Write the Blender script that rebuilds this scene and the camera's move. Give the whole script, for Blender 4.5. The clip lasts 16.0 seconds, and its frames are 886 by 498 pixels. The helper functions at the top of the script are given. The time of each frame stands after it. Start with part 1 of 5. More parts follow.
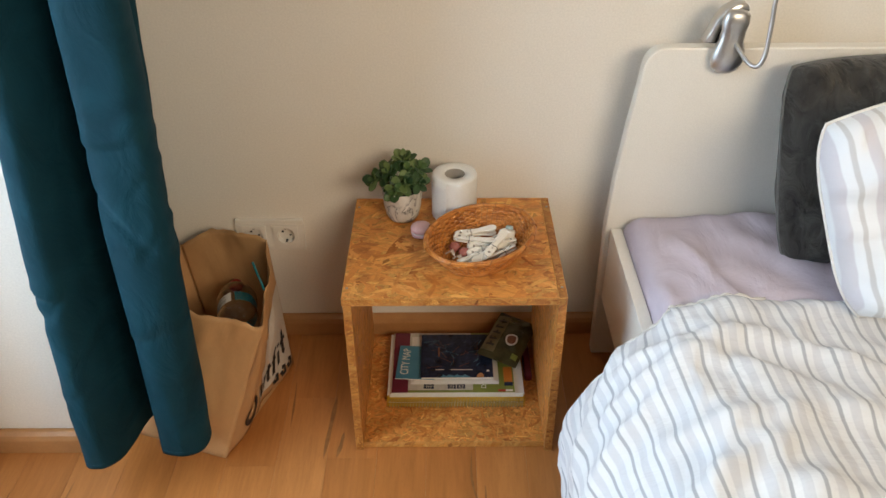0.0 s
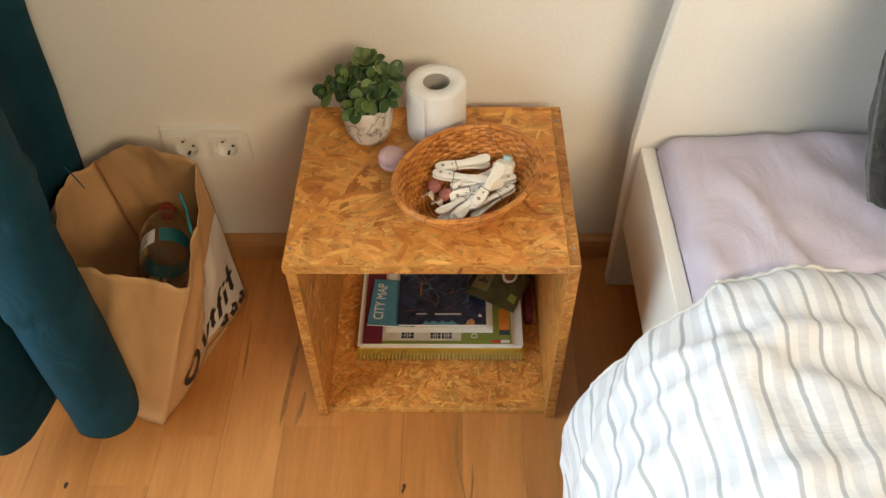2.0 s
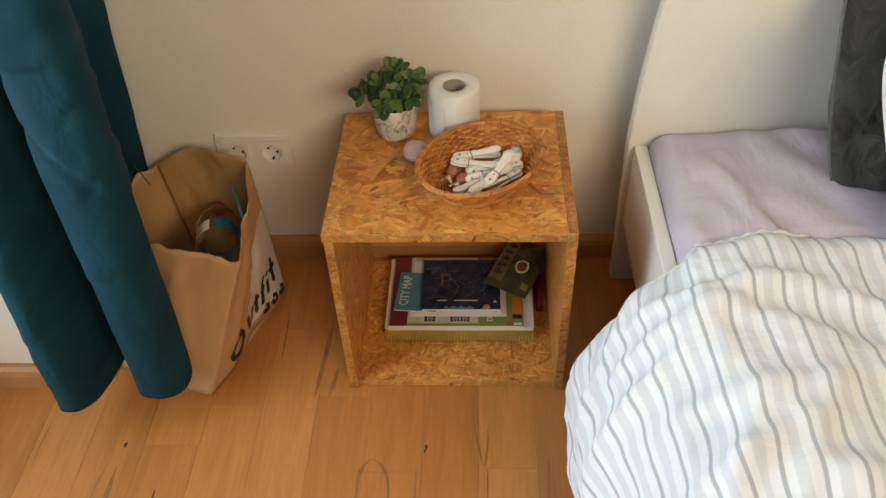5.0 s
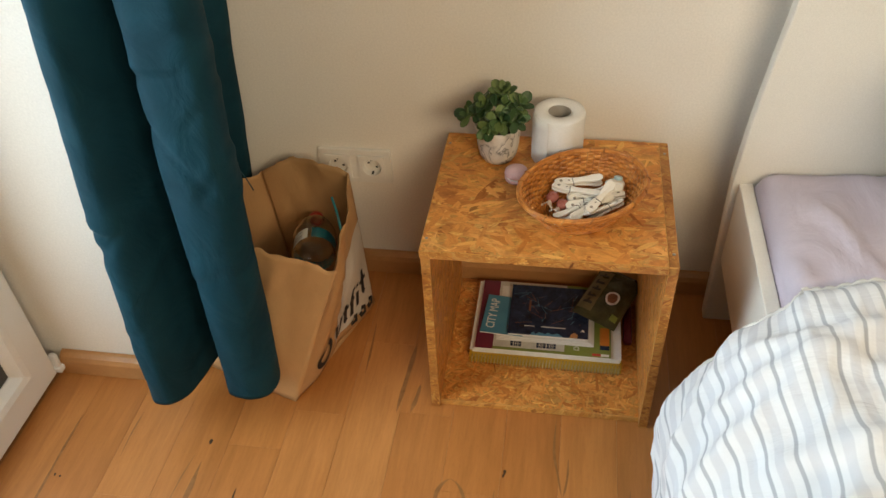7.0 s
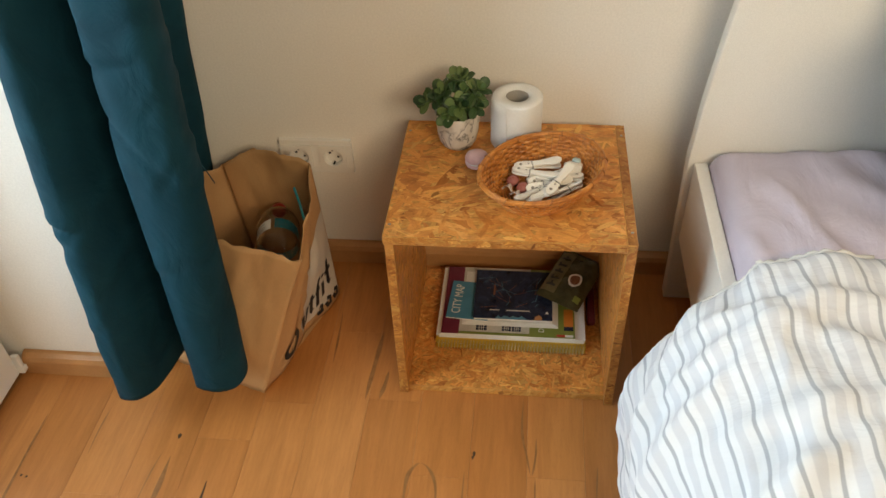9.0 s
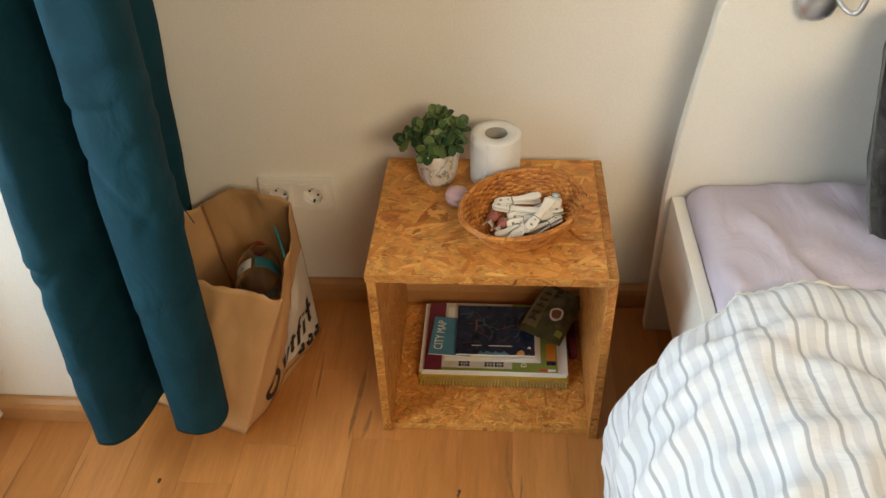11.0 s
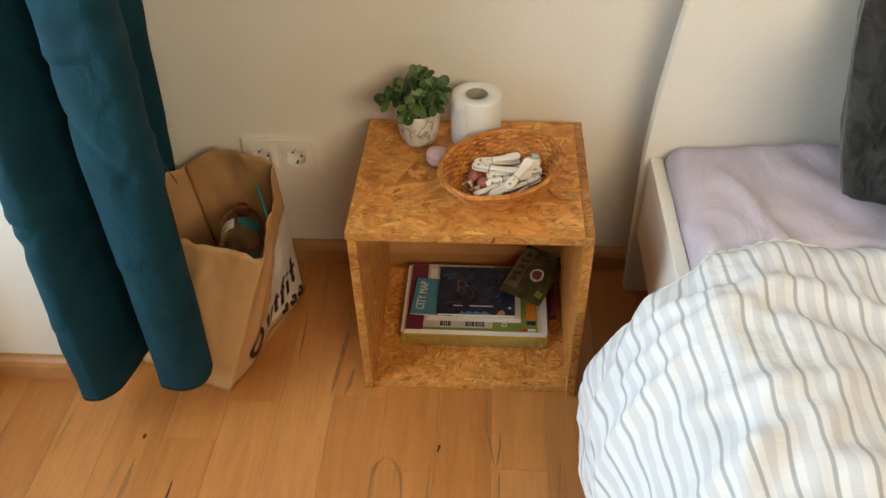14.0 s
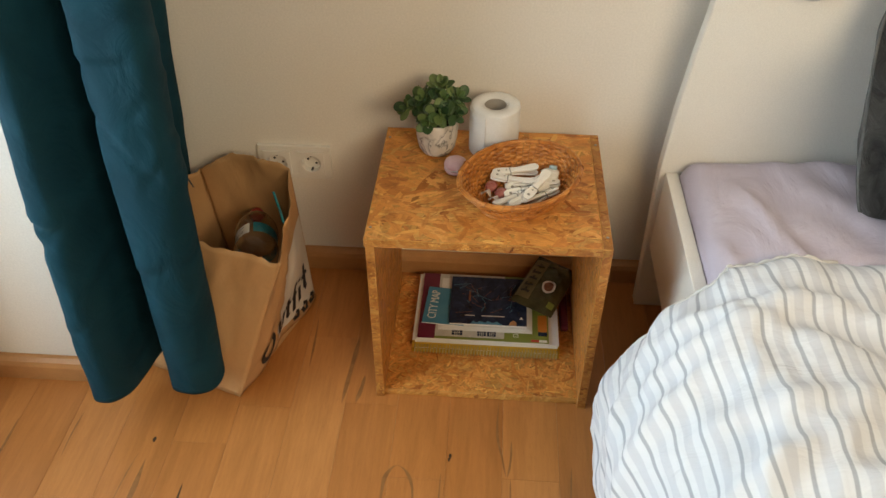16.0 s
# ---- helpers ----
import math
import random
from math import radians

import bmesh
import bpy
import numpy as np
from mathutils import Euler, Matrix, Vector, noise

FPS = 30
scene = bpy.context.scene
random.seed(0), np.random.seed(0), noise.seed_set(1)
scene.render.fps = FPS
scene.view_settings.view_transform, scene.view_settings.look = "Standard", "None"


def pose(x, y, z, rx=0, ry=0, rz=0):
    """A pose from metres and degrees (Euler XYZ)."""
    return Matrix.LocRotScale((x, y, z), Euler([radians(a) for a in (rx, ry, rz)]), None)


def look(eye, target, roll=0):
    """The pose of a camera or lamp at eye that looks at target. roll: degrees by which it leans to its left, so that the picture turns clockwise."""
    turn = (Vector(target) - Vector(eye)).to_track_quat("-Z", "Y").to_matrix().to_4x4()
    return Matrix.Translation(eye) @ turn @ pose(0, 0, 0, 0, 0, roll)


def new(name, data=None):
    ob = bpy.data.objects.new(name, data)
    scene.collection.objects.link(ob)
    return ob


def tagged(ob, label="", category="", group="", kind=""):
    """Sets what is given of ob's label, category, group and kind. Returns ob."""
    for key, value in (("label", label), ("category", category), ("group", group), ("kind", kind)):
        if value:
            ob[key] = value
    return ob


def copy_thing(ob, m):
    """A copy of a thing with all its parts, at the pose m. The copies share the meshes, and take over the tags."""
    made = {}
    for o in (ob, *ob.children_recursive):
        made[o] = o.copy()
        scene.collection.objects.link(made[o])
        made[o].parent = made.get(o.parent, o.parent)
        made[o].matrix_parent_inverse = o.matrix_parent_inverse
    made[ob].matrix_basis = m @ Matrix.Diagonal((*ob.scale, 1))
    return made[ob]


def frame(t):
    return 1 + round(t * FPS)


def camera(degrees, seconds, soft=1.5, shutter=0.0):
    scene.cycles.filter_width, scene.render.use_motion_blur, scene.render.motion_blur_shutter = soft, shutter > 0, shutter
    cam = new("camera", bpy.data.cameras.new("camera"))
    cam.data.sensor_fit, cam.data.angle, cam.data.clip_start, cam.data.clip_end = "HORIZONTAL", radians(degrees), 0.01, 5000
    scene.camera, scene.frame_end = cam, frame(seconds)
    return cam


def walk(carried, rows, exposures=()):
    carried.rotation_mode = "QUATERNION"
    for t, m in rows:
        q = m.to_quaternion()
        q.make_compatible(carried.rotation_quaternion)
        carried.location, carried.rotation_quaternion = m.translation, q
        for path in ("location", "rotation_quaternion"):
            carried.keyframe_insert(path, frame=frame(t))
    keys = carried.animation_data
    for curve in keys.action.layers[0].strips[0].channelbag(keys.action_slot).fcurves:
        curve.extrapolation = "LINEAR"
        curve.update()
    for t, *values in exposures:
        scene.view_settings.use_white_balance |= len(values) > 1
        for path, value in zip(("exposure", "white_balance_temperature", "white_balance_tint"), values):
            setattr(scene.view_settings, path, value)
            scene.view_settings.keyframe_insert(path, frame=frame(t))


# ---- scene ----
cam = camera(57.3, 16.0)
METRES, EYE, TILT, LEAN, TURN = 8.0, 1.5, 0.0, 0.0, 0.0
PATH = [
    (0, (0.08, -1.512, 1.31), (0.078, 0.121, 0.154), -0.3),
    (0.5, (0.078, -1.299, 1.282), (0.048, 0.231, -0.005), -1.4),
    (1, (0.128, -1.129, 1.251), (0.083, 0.293, -0.155), -2.0),
    (1.5, (0.132, -1.09, 1.235), (0.085, 0.236, -0.261), -1.8),
    (2, (0.131, -1.094, 1.236), (0.101, 0.234, -0.259), -0.9),
    (2.5, (0.141, -1.101, 1.238), (0.13, 0.249, -0.238), -0.6),
    (3, (0.146, -1.115, 1.235), (0.128, 0.255, -0.222), -0.3),
    (3.5, (0.14, -1.182, 1.232), (0.085, 0.216, -0.198), -1.3),
    (3.7, (0.132, -1.234, 1.228), (0.068, 0.184, -0.182), -1.7),
    (5.8, (0.16, -1.358, 1.277), (0.053, 0.118, -0.067), -2.6),
    (6, (0.146, -1.373, 1.259), (0.048, 0.117, -0.072), -1.9),
    (6.5, (0.135, -1.362, 1.265), (-0.021, 0.117, -0.073), -2.2),
    (7, (0.112, -1.33, 1.258), (-0.163, 0.145, -0.065), -3.1),
    (7.5, (0.101, -1.298, 1.23), (-0.23, 0.137, -0.123), -2.8),
    (8, (0.088, -1.277, 1.235), (-0.304, 0.111, -0.151), -3.7),
    (8.5, (0.103, -1.297, 1.238), (-0.246, 0.124, -0.125), -4.6),
    (9, (0.118, -1.35, 1.255), (-0.072, 0.127, -0.081), -2.7),
    (9.2, (0.122, -1.371, 1.271), (-0.054, 0.129, -0.041), -2.2),
    (11.5, (0.11, -1.346, 1.259), (-0.015, 0.195, -0.009), -1.9),
    (12, (0.113, -1.376, 1.276), (-0.003, 0.178, 0.022), -1.4),
    (12.5, (0.108, -1.4, 1.265), (-0.007, 0.167, 0.027), -1.4),
    (13, (0.115, -1.396, 1.263), (0.003, 0.145, -0.007), -1.7),
    (13.5, (0.13, -1.391, 1.256), (0.012, 0.117, -0.052), -1.6),
    (14, (0.134, -1.375, 1.256), (0.017, 0.116, -0.073), -1.6),
    (14.5, (0.117, -1.355, 1.244), (0.051, 0.129, -0.095), -0.5),
    (15, (0.111, -1.353, 1.257), (0.019, 0.13, -0.082), -0.2),
    (15.5, (0.107, -1.357, 1.264), (0.002, 0.144, -0.054), -0.4),
    (16, (0.094, -1.386, 1.253), (-0.008, 0.127, -0.051), 0.1),
]
EXPOSURES = [(0.0, -0.13, 6600, 12), (0.5, -0.03, 6980, 10), (1.0, 0.22, 7150, 10), (1.5, 0.34, 7200, 10), (2.0, 0.16, 7200, 10), (2.5, 0.00, 7200, 10), (3.5, -0.02, 7200, 10), (6.0, -0.20, 7150, 10),
             (7.0, -0.12, 7150, 10), (8.0, -0.12, 7150, 10), (8.5, -0.14, 7200, 10), (9.0, -0.11, 7150, 10), (11.5, -0.11, 7150, 10), (13.5, -0.10, 7100, 10), (14.5, -0.14, 7150, 10), (16.0, -0.20, 7150, 10)]
walk(cam, [(t, look(eye, target, roll)) for t, eye, target, roll in PATH], EXPOSURES)

# ---- world, large lights, exposure ----
world = bpy.data.worlds.new("sky")
scene.world = world
world.use_nodes = True
_nt = world.node_tree
_sky = _nt.nodes.new("ShaderNodeTexSky")
_sky.sky_type, _sky.sun_disc = "NISHITA", False
_sky.sun_elevation, _sky.sun_rotation = radians(48), radians(60)
_nt.links.new(_sky.outputs["Color"], _nt.nodes["Background"].inputs["Color"])
_nt.nodes["Background"].inputs["Strength"].default_value = 0.12


def area_lamp(name, eye, target, sx, sy, watts, colour, spread):
    data = bpy.data.lights.new(name, "AREA")
    data.shape, data.size, data.size_y, data.energy, data.color = "RECTANGLE", sx, sy, watts, colour
    data.spread = radians(spread)
    ob = new(name, data)
    ob.matrix_world = look(eye, target)
    return ob


# daylight standing in the balcony door's opening and in an assumed, unseen window across the room
area_lamp("daylight_balcony_door", (-0.97, -0.93, 1.20), (0.5, -0.93, 1.05), 0.74, 1.7, 18, (0.69, 0.855, 1.0), 150)
area_lamp("daylight_assumed_window", (1.35, -2.83, 2.05), (0.5, -0.1, 0.60), 1.7, 0.72, 34.5, (1.0, 0.84, 0.595), 135)


# ---- materials ----
def mat_base(name):
    m = bpy.data.materials.new(name)
    m.use_nodes = True
    nt = m.node_tree
    return m, nt, nt.nodes["Principled BSDF"]


def nd(nt, kind, **sets):
    n = nt.nodes.new(kind)
    for k, v in sets.items():
        n.inputs[k.replace("_", " ")].default_value = v
    return n


def ramp(nt, src, stops, ease="LINEAR"):
    r = nt.nodes.new("ShaderNodeValToRGB")
    r.color_ramp.interpolation = ease
    els = r.color_ramp.elements
    while len(els) < len(stops):
        els.new(0.5)
    for e, (p, c) in zip(els, stops):
        e.position = p
        e.color = (*c, 1) if len(c) == 3 else (c[0], c[0], c[0], 1)
    nt.links.new(src, r.inputs["Fac"])
    return r.outputs["Color"]


def mixc(nt, fac, a, b, blend="MIX"):
    n = nt.nodes.new("ShaderNodeMix")
    n.data_type, n.blend_type = "RGBA", blend
    for sock, val in ((n.inputs[0], fac), (n.inputs[6], a), (n.inputs[7], b)):
        if isinstance(val, (int, float)):
            sock.default_value = val
        elif isinstance(val, tuple):
            sock.default_value = (*val, 1)
        else:
            nt.links.new(val, sock)
    return n.outputs[2]


def calc(nt, op, a, b=0.0, c=0.0):
    n = nt.nodes.new("ShaderNodeMath")
    n.operation = op
    for sock, val in zip(n.inputs, (a, b, c)):
        if isinstance(val, (int, float)):
            sock.default_value = val
        else:
            nt.links.new(val, sock)
    return n.outputs[0]


def mapped(nt, out="Object", scale=(1, 1, 1), rot=0.0, loc=(0, 0, 0), vary=0.0):
    tc = nt.nodes.new("ShaderNodeTexCoord")
    mp = nt.nodes.new("ShaderNodeMapping")
    mp.inputs["Scale"].default_value = scale
    mp.inputs["Rotation"].default_value = (0, 0, rot)
    mp.inputs["Location"].default_value = loc
    src = tc.outputs[out]
    if vary:
        info = nt.nodes.new("ShaderNodeObjectInfo")
        off = nt.nodes.new("ShaderNodeVectorMath")
        off.operation = "MULTIPLY_ADD"
        comb = nt.nodes.new("ShaderNodeCombineXYZ")
        for k in range(3):
            nt.links.new(calc(nt, "MULTIPLY", info.outputs["Random"], vary * (1.0, 1.7, 2.3)[k]), comb.inputs[k])
        off.inputs[1].default_value = (1, 1, 1)
        nt.links.new(src, off.inputs[0])
        nt.links.new(comb.outputs[0], off.inputs[2])
        src = off.outputs[0]
    nt.links.new(src, mp.inputs["Vector"])
    return mp.outputs["Vector"]


def bump(nt, bsdf, height, strength=0.2, dist=0.002):
    b = nd(nt, "ShaderNodeBump", Strength=strength, Distance=dist)
    nt.links.new(height, b.inputs["Height"])
    nt.links.new(b.outputs["Normal"], bsdf.inputs["Normal"])


def surf(name, c1, c2, scale=20.0, rough=0.5, grain=200.0, relief=0.15, metal=0.0, dist=0.001, spec=0.5, sheen=0.0):
    """Two scales of colour variation, fine relief and roughness that follows the stains."""
    m, nt, b = mat_base(name)
    v = mapped(nt)
    big = nd(nt, "ShaderNodeTexNoise", Scale=scale, Detail=5.0, Roughness=0.6)
    fine = nd(nt, "ShaderNodeTexNoise", Scale=grain, Detail=3.0)
    nt.links.new(v, big.inputs["Vector"])
    nt.links.new(v, fine.inputs["Vector"])
    col = ramp(nt, big.outputs["Fac"], [(0.3, c1), (0.7, c2)])
    shade = ramp(nt, fine.outputs["Fac"], [(0.25, (0.90,)), (0.75, (1.0,))])
    nt.links.new(mixc(nt, 1.0, col, shade, "MULTIPLY"), b.inputs["Base Color"])
    nt.links.new(calc(nt, "MULTIPLY_ADD", big.outputs["Fac"], 0.16, rough - 0.08), b.inputs["Roughness"])
    b.inputs["Metallic"].default_value = metal
    b.inputs["Specular IOR Level"].default_value = spec
    b.inputs["Sheen Weight"].default_value = sheen
    bump(nt, b, fine.outputs["Fac"], relief, dist)
    return m


def osb_material(name, tone=1.0):
    """Pressed strand board: three layers of long flakes at different angles, with grain, dark gaps and gloss."""
    m, nt, b = mat_base(name)
    col, h = None, None
    flakes = [(0.0, (0.62, 0.248, 0.046)), (0.2, (0.76, 0.360, 0.085)), (0.42, (0.67, 0.285, 0.055)), (0.6, (0.84, 0.449, 0.133)),
              (0.76, (0.56, 0.234, 0.048)), (0.86, (0.75, 0.374, 0.097)), (0.985, (0.40, 0.150, 0.029))]
    warp_v = mapped(nt, "UV", vary=3.0)
    for k, (rot, sx, sy) in enumerate(((0.25, 30, 150), (1.15, 24, 120), (-0.6, 27, 112), (-0.15, 36, 175), (2.0, 26, 130))):
        mp = nt.nodes.new("ShaderNodeMapping")
        mp.inputs["Rotation"].default_value = (0, 0, rot)
        mp.inputs["Location"].default_value = (k * 3.1, k * 1.7, 0)
        nt.links.new(warp_v, mp.inputs["Vector"])
        sc = nt.nodes.new("ShaderNodeMapping")
        sc.inputs["Scale"].default_value = (sx, sy, 1)
        wob = nd(nt, "ShaderNodeTexNoise", Scale=26.0, Detail=1.0)
        nt.links.new(mp.outputs[0], wob.inputs["Vector"])
        add = nt.nodes.new("ShaderNodeVectorMath")
        add.operation = "MULTIPLY_ADD"
        add.inputs[1].default_value = (0.010, 0.008, 0)
        nt.links.new(wob.outputs["Color"], add.inputs[0])
        nt.links.new(mp.outputs[0], add.inputs[2])
        nt.links.new(add.outputs[0], sc.inputs["Vector"])
        vor = nd(nt, "ShaderNodeTexVoronoi", Scale=1.0, Randomness=0.95)
        vor.voronoi_dimensions = "2D"
        edge = nd(nt, "ShaderNodeTexVoronoi", Scale=1.0, Randomness=0.95)
        edge.voronoi_dimensions, edge.feature = "2D", "DISTANCE_TO_EDGE"
        for t in (vor, edge):
            nt.links.new(sc.outputs[0], t.inputs["Vector"])
        sep = nt.nodes.new("ShaderNodeSeparateColor")
        nt.links.new(vor.outputs["Color"], sep.inputs[0])
        c = ramp(nt, sep.outputs[0], flakes)
        grain_m = nt.nodes.new("ShaderNodeMapping")
        grain_m.inputs["Scale"].default_value = (30, 420, 1)
        nt.links.new(add.outputs[0], grain_m.inputs["Vector"])
        gr = nd(nt, "ShaderNodeTexNoise", Scale=1.0, Detail=3.0)
        nt.links.new(grain_m.outputs[0], gr.inputs["Vector"])
        c = mixc(nt, 0.55, c, ramp(nt, gr.outputs["Fac"], [(0.3, (0.62,)), (0.65, (1.08,))]), "MULTIPLY")
        rim = ramp(nt, edge.outputs["Distance"], [(0.0, (0.72,)), (0.07, (1.0,))])
        c = mixc(nt, 0.75, c, rim, "MULTIPLY")
        if col is None:
            col, h = c, sep.outputs[1]
        else:
            keep = calc(nt, "GREATER_THAN", sep.outputs[2], (0.45, 0.55, 0.55, 0.62)[k - 1])
            col = mixc(nt, keep, col, c)
            mh = nt.nodes.new("ShaderNodeMix")
            nt.links.new(keep, mh.inputs[0])
            nt.links.new(h, mh.inputs[2])
            nt.links.new(sep.outputs[1], mh.inputs[3])
            h = mh.outputs[0]
    big = nd(nt, "ShaderNodeTexNoise", Scale=7.0, Detail=4.0)
    nt.links.new(warp_v, big.inputs["Vector"])
    col = mixc(nt, 1.0, col, ramp(nt, big.outputs["Fac"], [(0.3, (0.80 * tone,)), (0.7, (1.0 * tone,))]), "MULTIPLY")
    nt.links.new(col, b.inputs["Base Color"])
    nt.links.new(calc(nt, "MULTIPLY_ADD", h, 0.2, 0.36), b.inputs["Roughness"])
    bump(nt, b, h, 0.35, 0.0012)
    return m


def strand_material(name, sawn=1.0):
    """Single wood strands: a tone for each, grain along its length."""
    m, nt, b = mat_base(name)
    geo = nt.nodes.new("ShaderNodeNewGeometry")
    c = ramp(nt, geo.outputs["Random Per Island"], [(0.0, (0.50, 0.173, 0.031)), (0.16, (0.66, 0.266, 0.057)), (0.36, (0.76, 0.351, 0.090)), (0.52, (0.68, 0.281, 0.061)), (0.66, (0.84, 0.439, 0.138)), (0.78, (0.72, 0.309, 0.070)), (0.88, (0.92, 0.56, 0.175)), (0.975, (0.50, 0.178, 0.035)), (1.0, (0.30, 0.094, 0.018))])
    blot = nd(nt, "ShaderNodeTexNoise", Scale=34.0, Detail=3.0, Roughness=0.6)
    nt.links.new(mapped(nt), blot.inputs["Vector"])
    c = mixc(nt, 0.8, c, ramp(nt, blot.outputs["Fac"], [(0.30, (0.58, 0.50, 0.42)), (0.52, (1.0, 1.0, 1.0)), (0.75, (1.10, 1.12, 1.14))]), "MULTIPLY")
    gr = nd(nt, "ShaderNodeTexNoise", Scale=1.0, Detail=4.0, Roughness=0.6)
    nt.links.new(mapped(nt, "UV", scale=(38, 620, 1)), gr.inputs["Vector"])
    c = mixc(nt, 0.7, c, ramp(nt, gr.outputs["Fac"], [(0.28, (0.60, 0.54, 0.46)), (0.5, (0.98, 0.98, 0.98)), (0.75, (1.12, 1.12, 1.12))]), "MULTIPLY")
    c = mixc(nt, 1.0, c, (sawn, sawn * 0.925, sawn * 0.86), "MULTIPLY")
    nt.links.new(c, b.inputs["Base Color"])
    nt.links.new(calc(nt, "MULTIPLY_ADD", geo.outputs["Random Per Island"], 0.22, 0.34), b.inputs["Roughness"])
    bump(nt, b, gr.outputs["Fac"], 0.25, 0.0005)
    return m


def beech_material(name, dark=1.0):
    m, nt, b = mat_base(name)
    info = nt.nodes.new("ShaderNodeObjectInfo")
    v = mapped(nt, scale=(1, 0.09, 1), vary=9.0)
    fine = nd(nt, "ShaderNodeTexNoise", Scale=170.0, Detail=4.0, Distortion=0.4)
    wide = nd(nt, "ShaderNodeTexNoise", Scale=26.0, Detail=3.0, Distortion=0.8)
    fleck_v = mapped(nt, scale=(900, 90, 1), vary=2.0)
    fleck = nd(nt, "ShaderNodeTexNoise", Scale=1.0, Detail=1.0)
    cloud = nd(nt, "ShaderNodeTexNoise", Scale=5.0, Detail=3.0)
    for n_, vec in ((fine, v), (wide, v), (fleck, fleck_v), (cloud, mapped(nt))):
        nt.links.new(vec, n_.inputs["Vector"])
    tone = ramp(nt, info.outputs["Random"], [(0.0, (0.475, 0.187, 0.050)), (0.3, (0.51, 0.206, 0.057)), (0.7, (0.54, 0.224, 0.065)), (1.0, (0.575, 0.248, 0.078))])
    c = mixc(nt, 0.55, tone, ramp(nt, wide.outputs["Fac"], [(0.3, (0.72, 0.66, 0.58)), (0.6, (1.04, 1.02, 1.0))]), "MULTIPLY")
    c = mixc(nt, 0.45, c, ramp(nt, fine.outputs["Fac"], [(0.3, (0.78, 0.72, 0.66)), (0.65, (1.03, 1.03, 1.03))]), "MULTIPLY")
    c = mixc(nt, 0.35, c, ramp(nt, fleck.outputs["Fac"], [(0.55, (1.0,)), (0.75, (0.72,))]), "MULTIPLY")
    c = mixc(nt, 1.0, c, (dark, dark, dark), "MULTIPLY")
    nt.links.new(c, b.inputs["Base Color"])
    nt.links.new(calc(nt, "MULTIPLY_ADD", cloud.outputs["Fac"], 0.22, 0.26), b.inputs["Roughness"])
    bump(nt, b, fine.outputs["Fac"], 0.06, 0.0006)
    return m


def striped_cloth(name, period=0.041, line=(0.43, 0.455, 0.50), band=(0.66, 0.68, 0.72)):
    """Cotton with a thin grey line and a broad pale band in each repeat; the stripes follow the cloth."""
    m, nt, b = mat_base(name)
    v = mapped(nt, "UV")
    wob = nd(nt, "ShaderNodeTexNoise", Scale=9.0, Detail=2.0)
    nt.links.new(v, wob.inputs["Vector"])
    sep = nt.nodes.new("ShaderNodeSeparateXYZ")
    nt.links.new(v, sep.inputs[0])
    u = calc(nt, "MULTIPLY_ADD", wob.outputs["Fac"], 0.004, sep.outputs[0])
    f = calc(nt, "FRACT", calc(nt, "DIVIDE", u, period))
    white = (0.78, 0.80, 0.825)
    c = ramp(nt, f, [(0.0, line), (0.095, line), (0.13, white), (0.40, white), (0.44, band), (0.72, band), (0.76, white), (0.965, white), (1.0, line)])
    weave = nd(nt, "ShaderNodeTexNoise", Scale=1.0, Detail=2.0)
    nt.links.new(mapped(nt, "UV", scale=(1500, 500, 1)), weave.inputs["Vector"])
    crease = nd(nt, "ShaderNodeTexNoise", Scale=13.0, Detail=3.0, Roughness=0.5, Distortion=0.3)
    nt.links.new(mapped(nt, "UV", scale=(1.0, 0.45, 1), rot=0.5), crease.inputs["Vector"])
    c = mixc(nt, 0.35, c, ramp(nt, weave.outputs["Fac"], [(0.3, (0.86,)), (0.7, (1.0,))]), "MULTIPLY")
    nt.links.new(c, b.inputs["Base Color"])
    b.inputs["Roughness"].default_value = 0.85
    b.inputs["Sheen Weight"].default_value = 0.15
    tuck = nd(nt, "ShaderNodeTexNoise", Scale=30.0, Detail=3.0, Roughness=0.55, Distortion=0.6)
    nt.links.new(mapped(nt, "UV", scale=(0.45, 1.0, 1), rot=-0.25), tuck.inputs["Vector"])
    bump(nt, b, calc(nt, "MULTIPLY_ADD", tuck.outputs["Fac"], 0.26, crease.outputs["Fac"]), 0.6, 0.018)
    return m


def cloth(name, c1, c2, rough=0.85, crease=22.0, depth=0.005, sheen=0.2, strength=0.4, spec=0.3):
    m, nt, b = mat_base(name)
    v = mapped(nt)
    big = nd(nt, "ShaderNodeTexNoise", Scale=crease, Detail=5.0, Distortion=0.9)
    fine = nd(nt, "ShaderNodeTexNoise", Scale=900.0, Detail=1.0)
    nt.links.new(mapped(nt, scale=(1, 0.5, 0.6)), big.inputs["Vector"])
    nt.links.new(v, fine.inputs["Vector"])
    c = ramp(nt, big.outputs["Fac"], [(0.3, c1), (0.7, c2)])
    c = mixc(nt, 0.5, c, ramp(nt, fine.outputs["Fac"], [(0.3, (0.75,)), (0.7, (1.05,))]), "MULTIPLY")
    nt.links.new(c, b.inputs["Base Color"])
    b.inputs["Roughness"].default_value = rough
    b.inputs["Sheen Weight"].default_value = sheen
    b.inputs["Specular IOR Level"].default_value = spec
    bump(nt, b, big.outputs["Fac"], strength, depth)
    return m


def glass_material(name, tint=(0.95, 0.98, 0.98), rough=0.02):
    m, nt, b = mat_base(name)
    b.inputs["Base Color"].default_value = (*tint, 1)
    b.inputs["Transmission Weight"].default_value = 1.0
    b.inputs["Roughness"].default_value = rough
    b.inputs["IOR"].default_value = 1.3
    return m


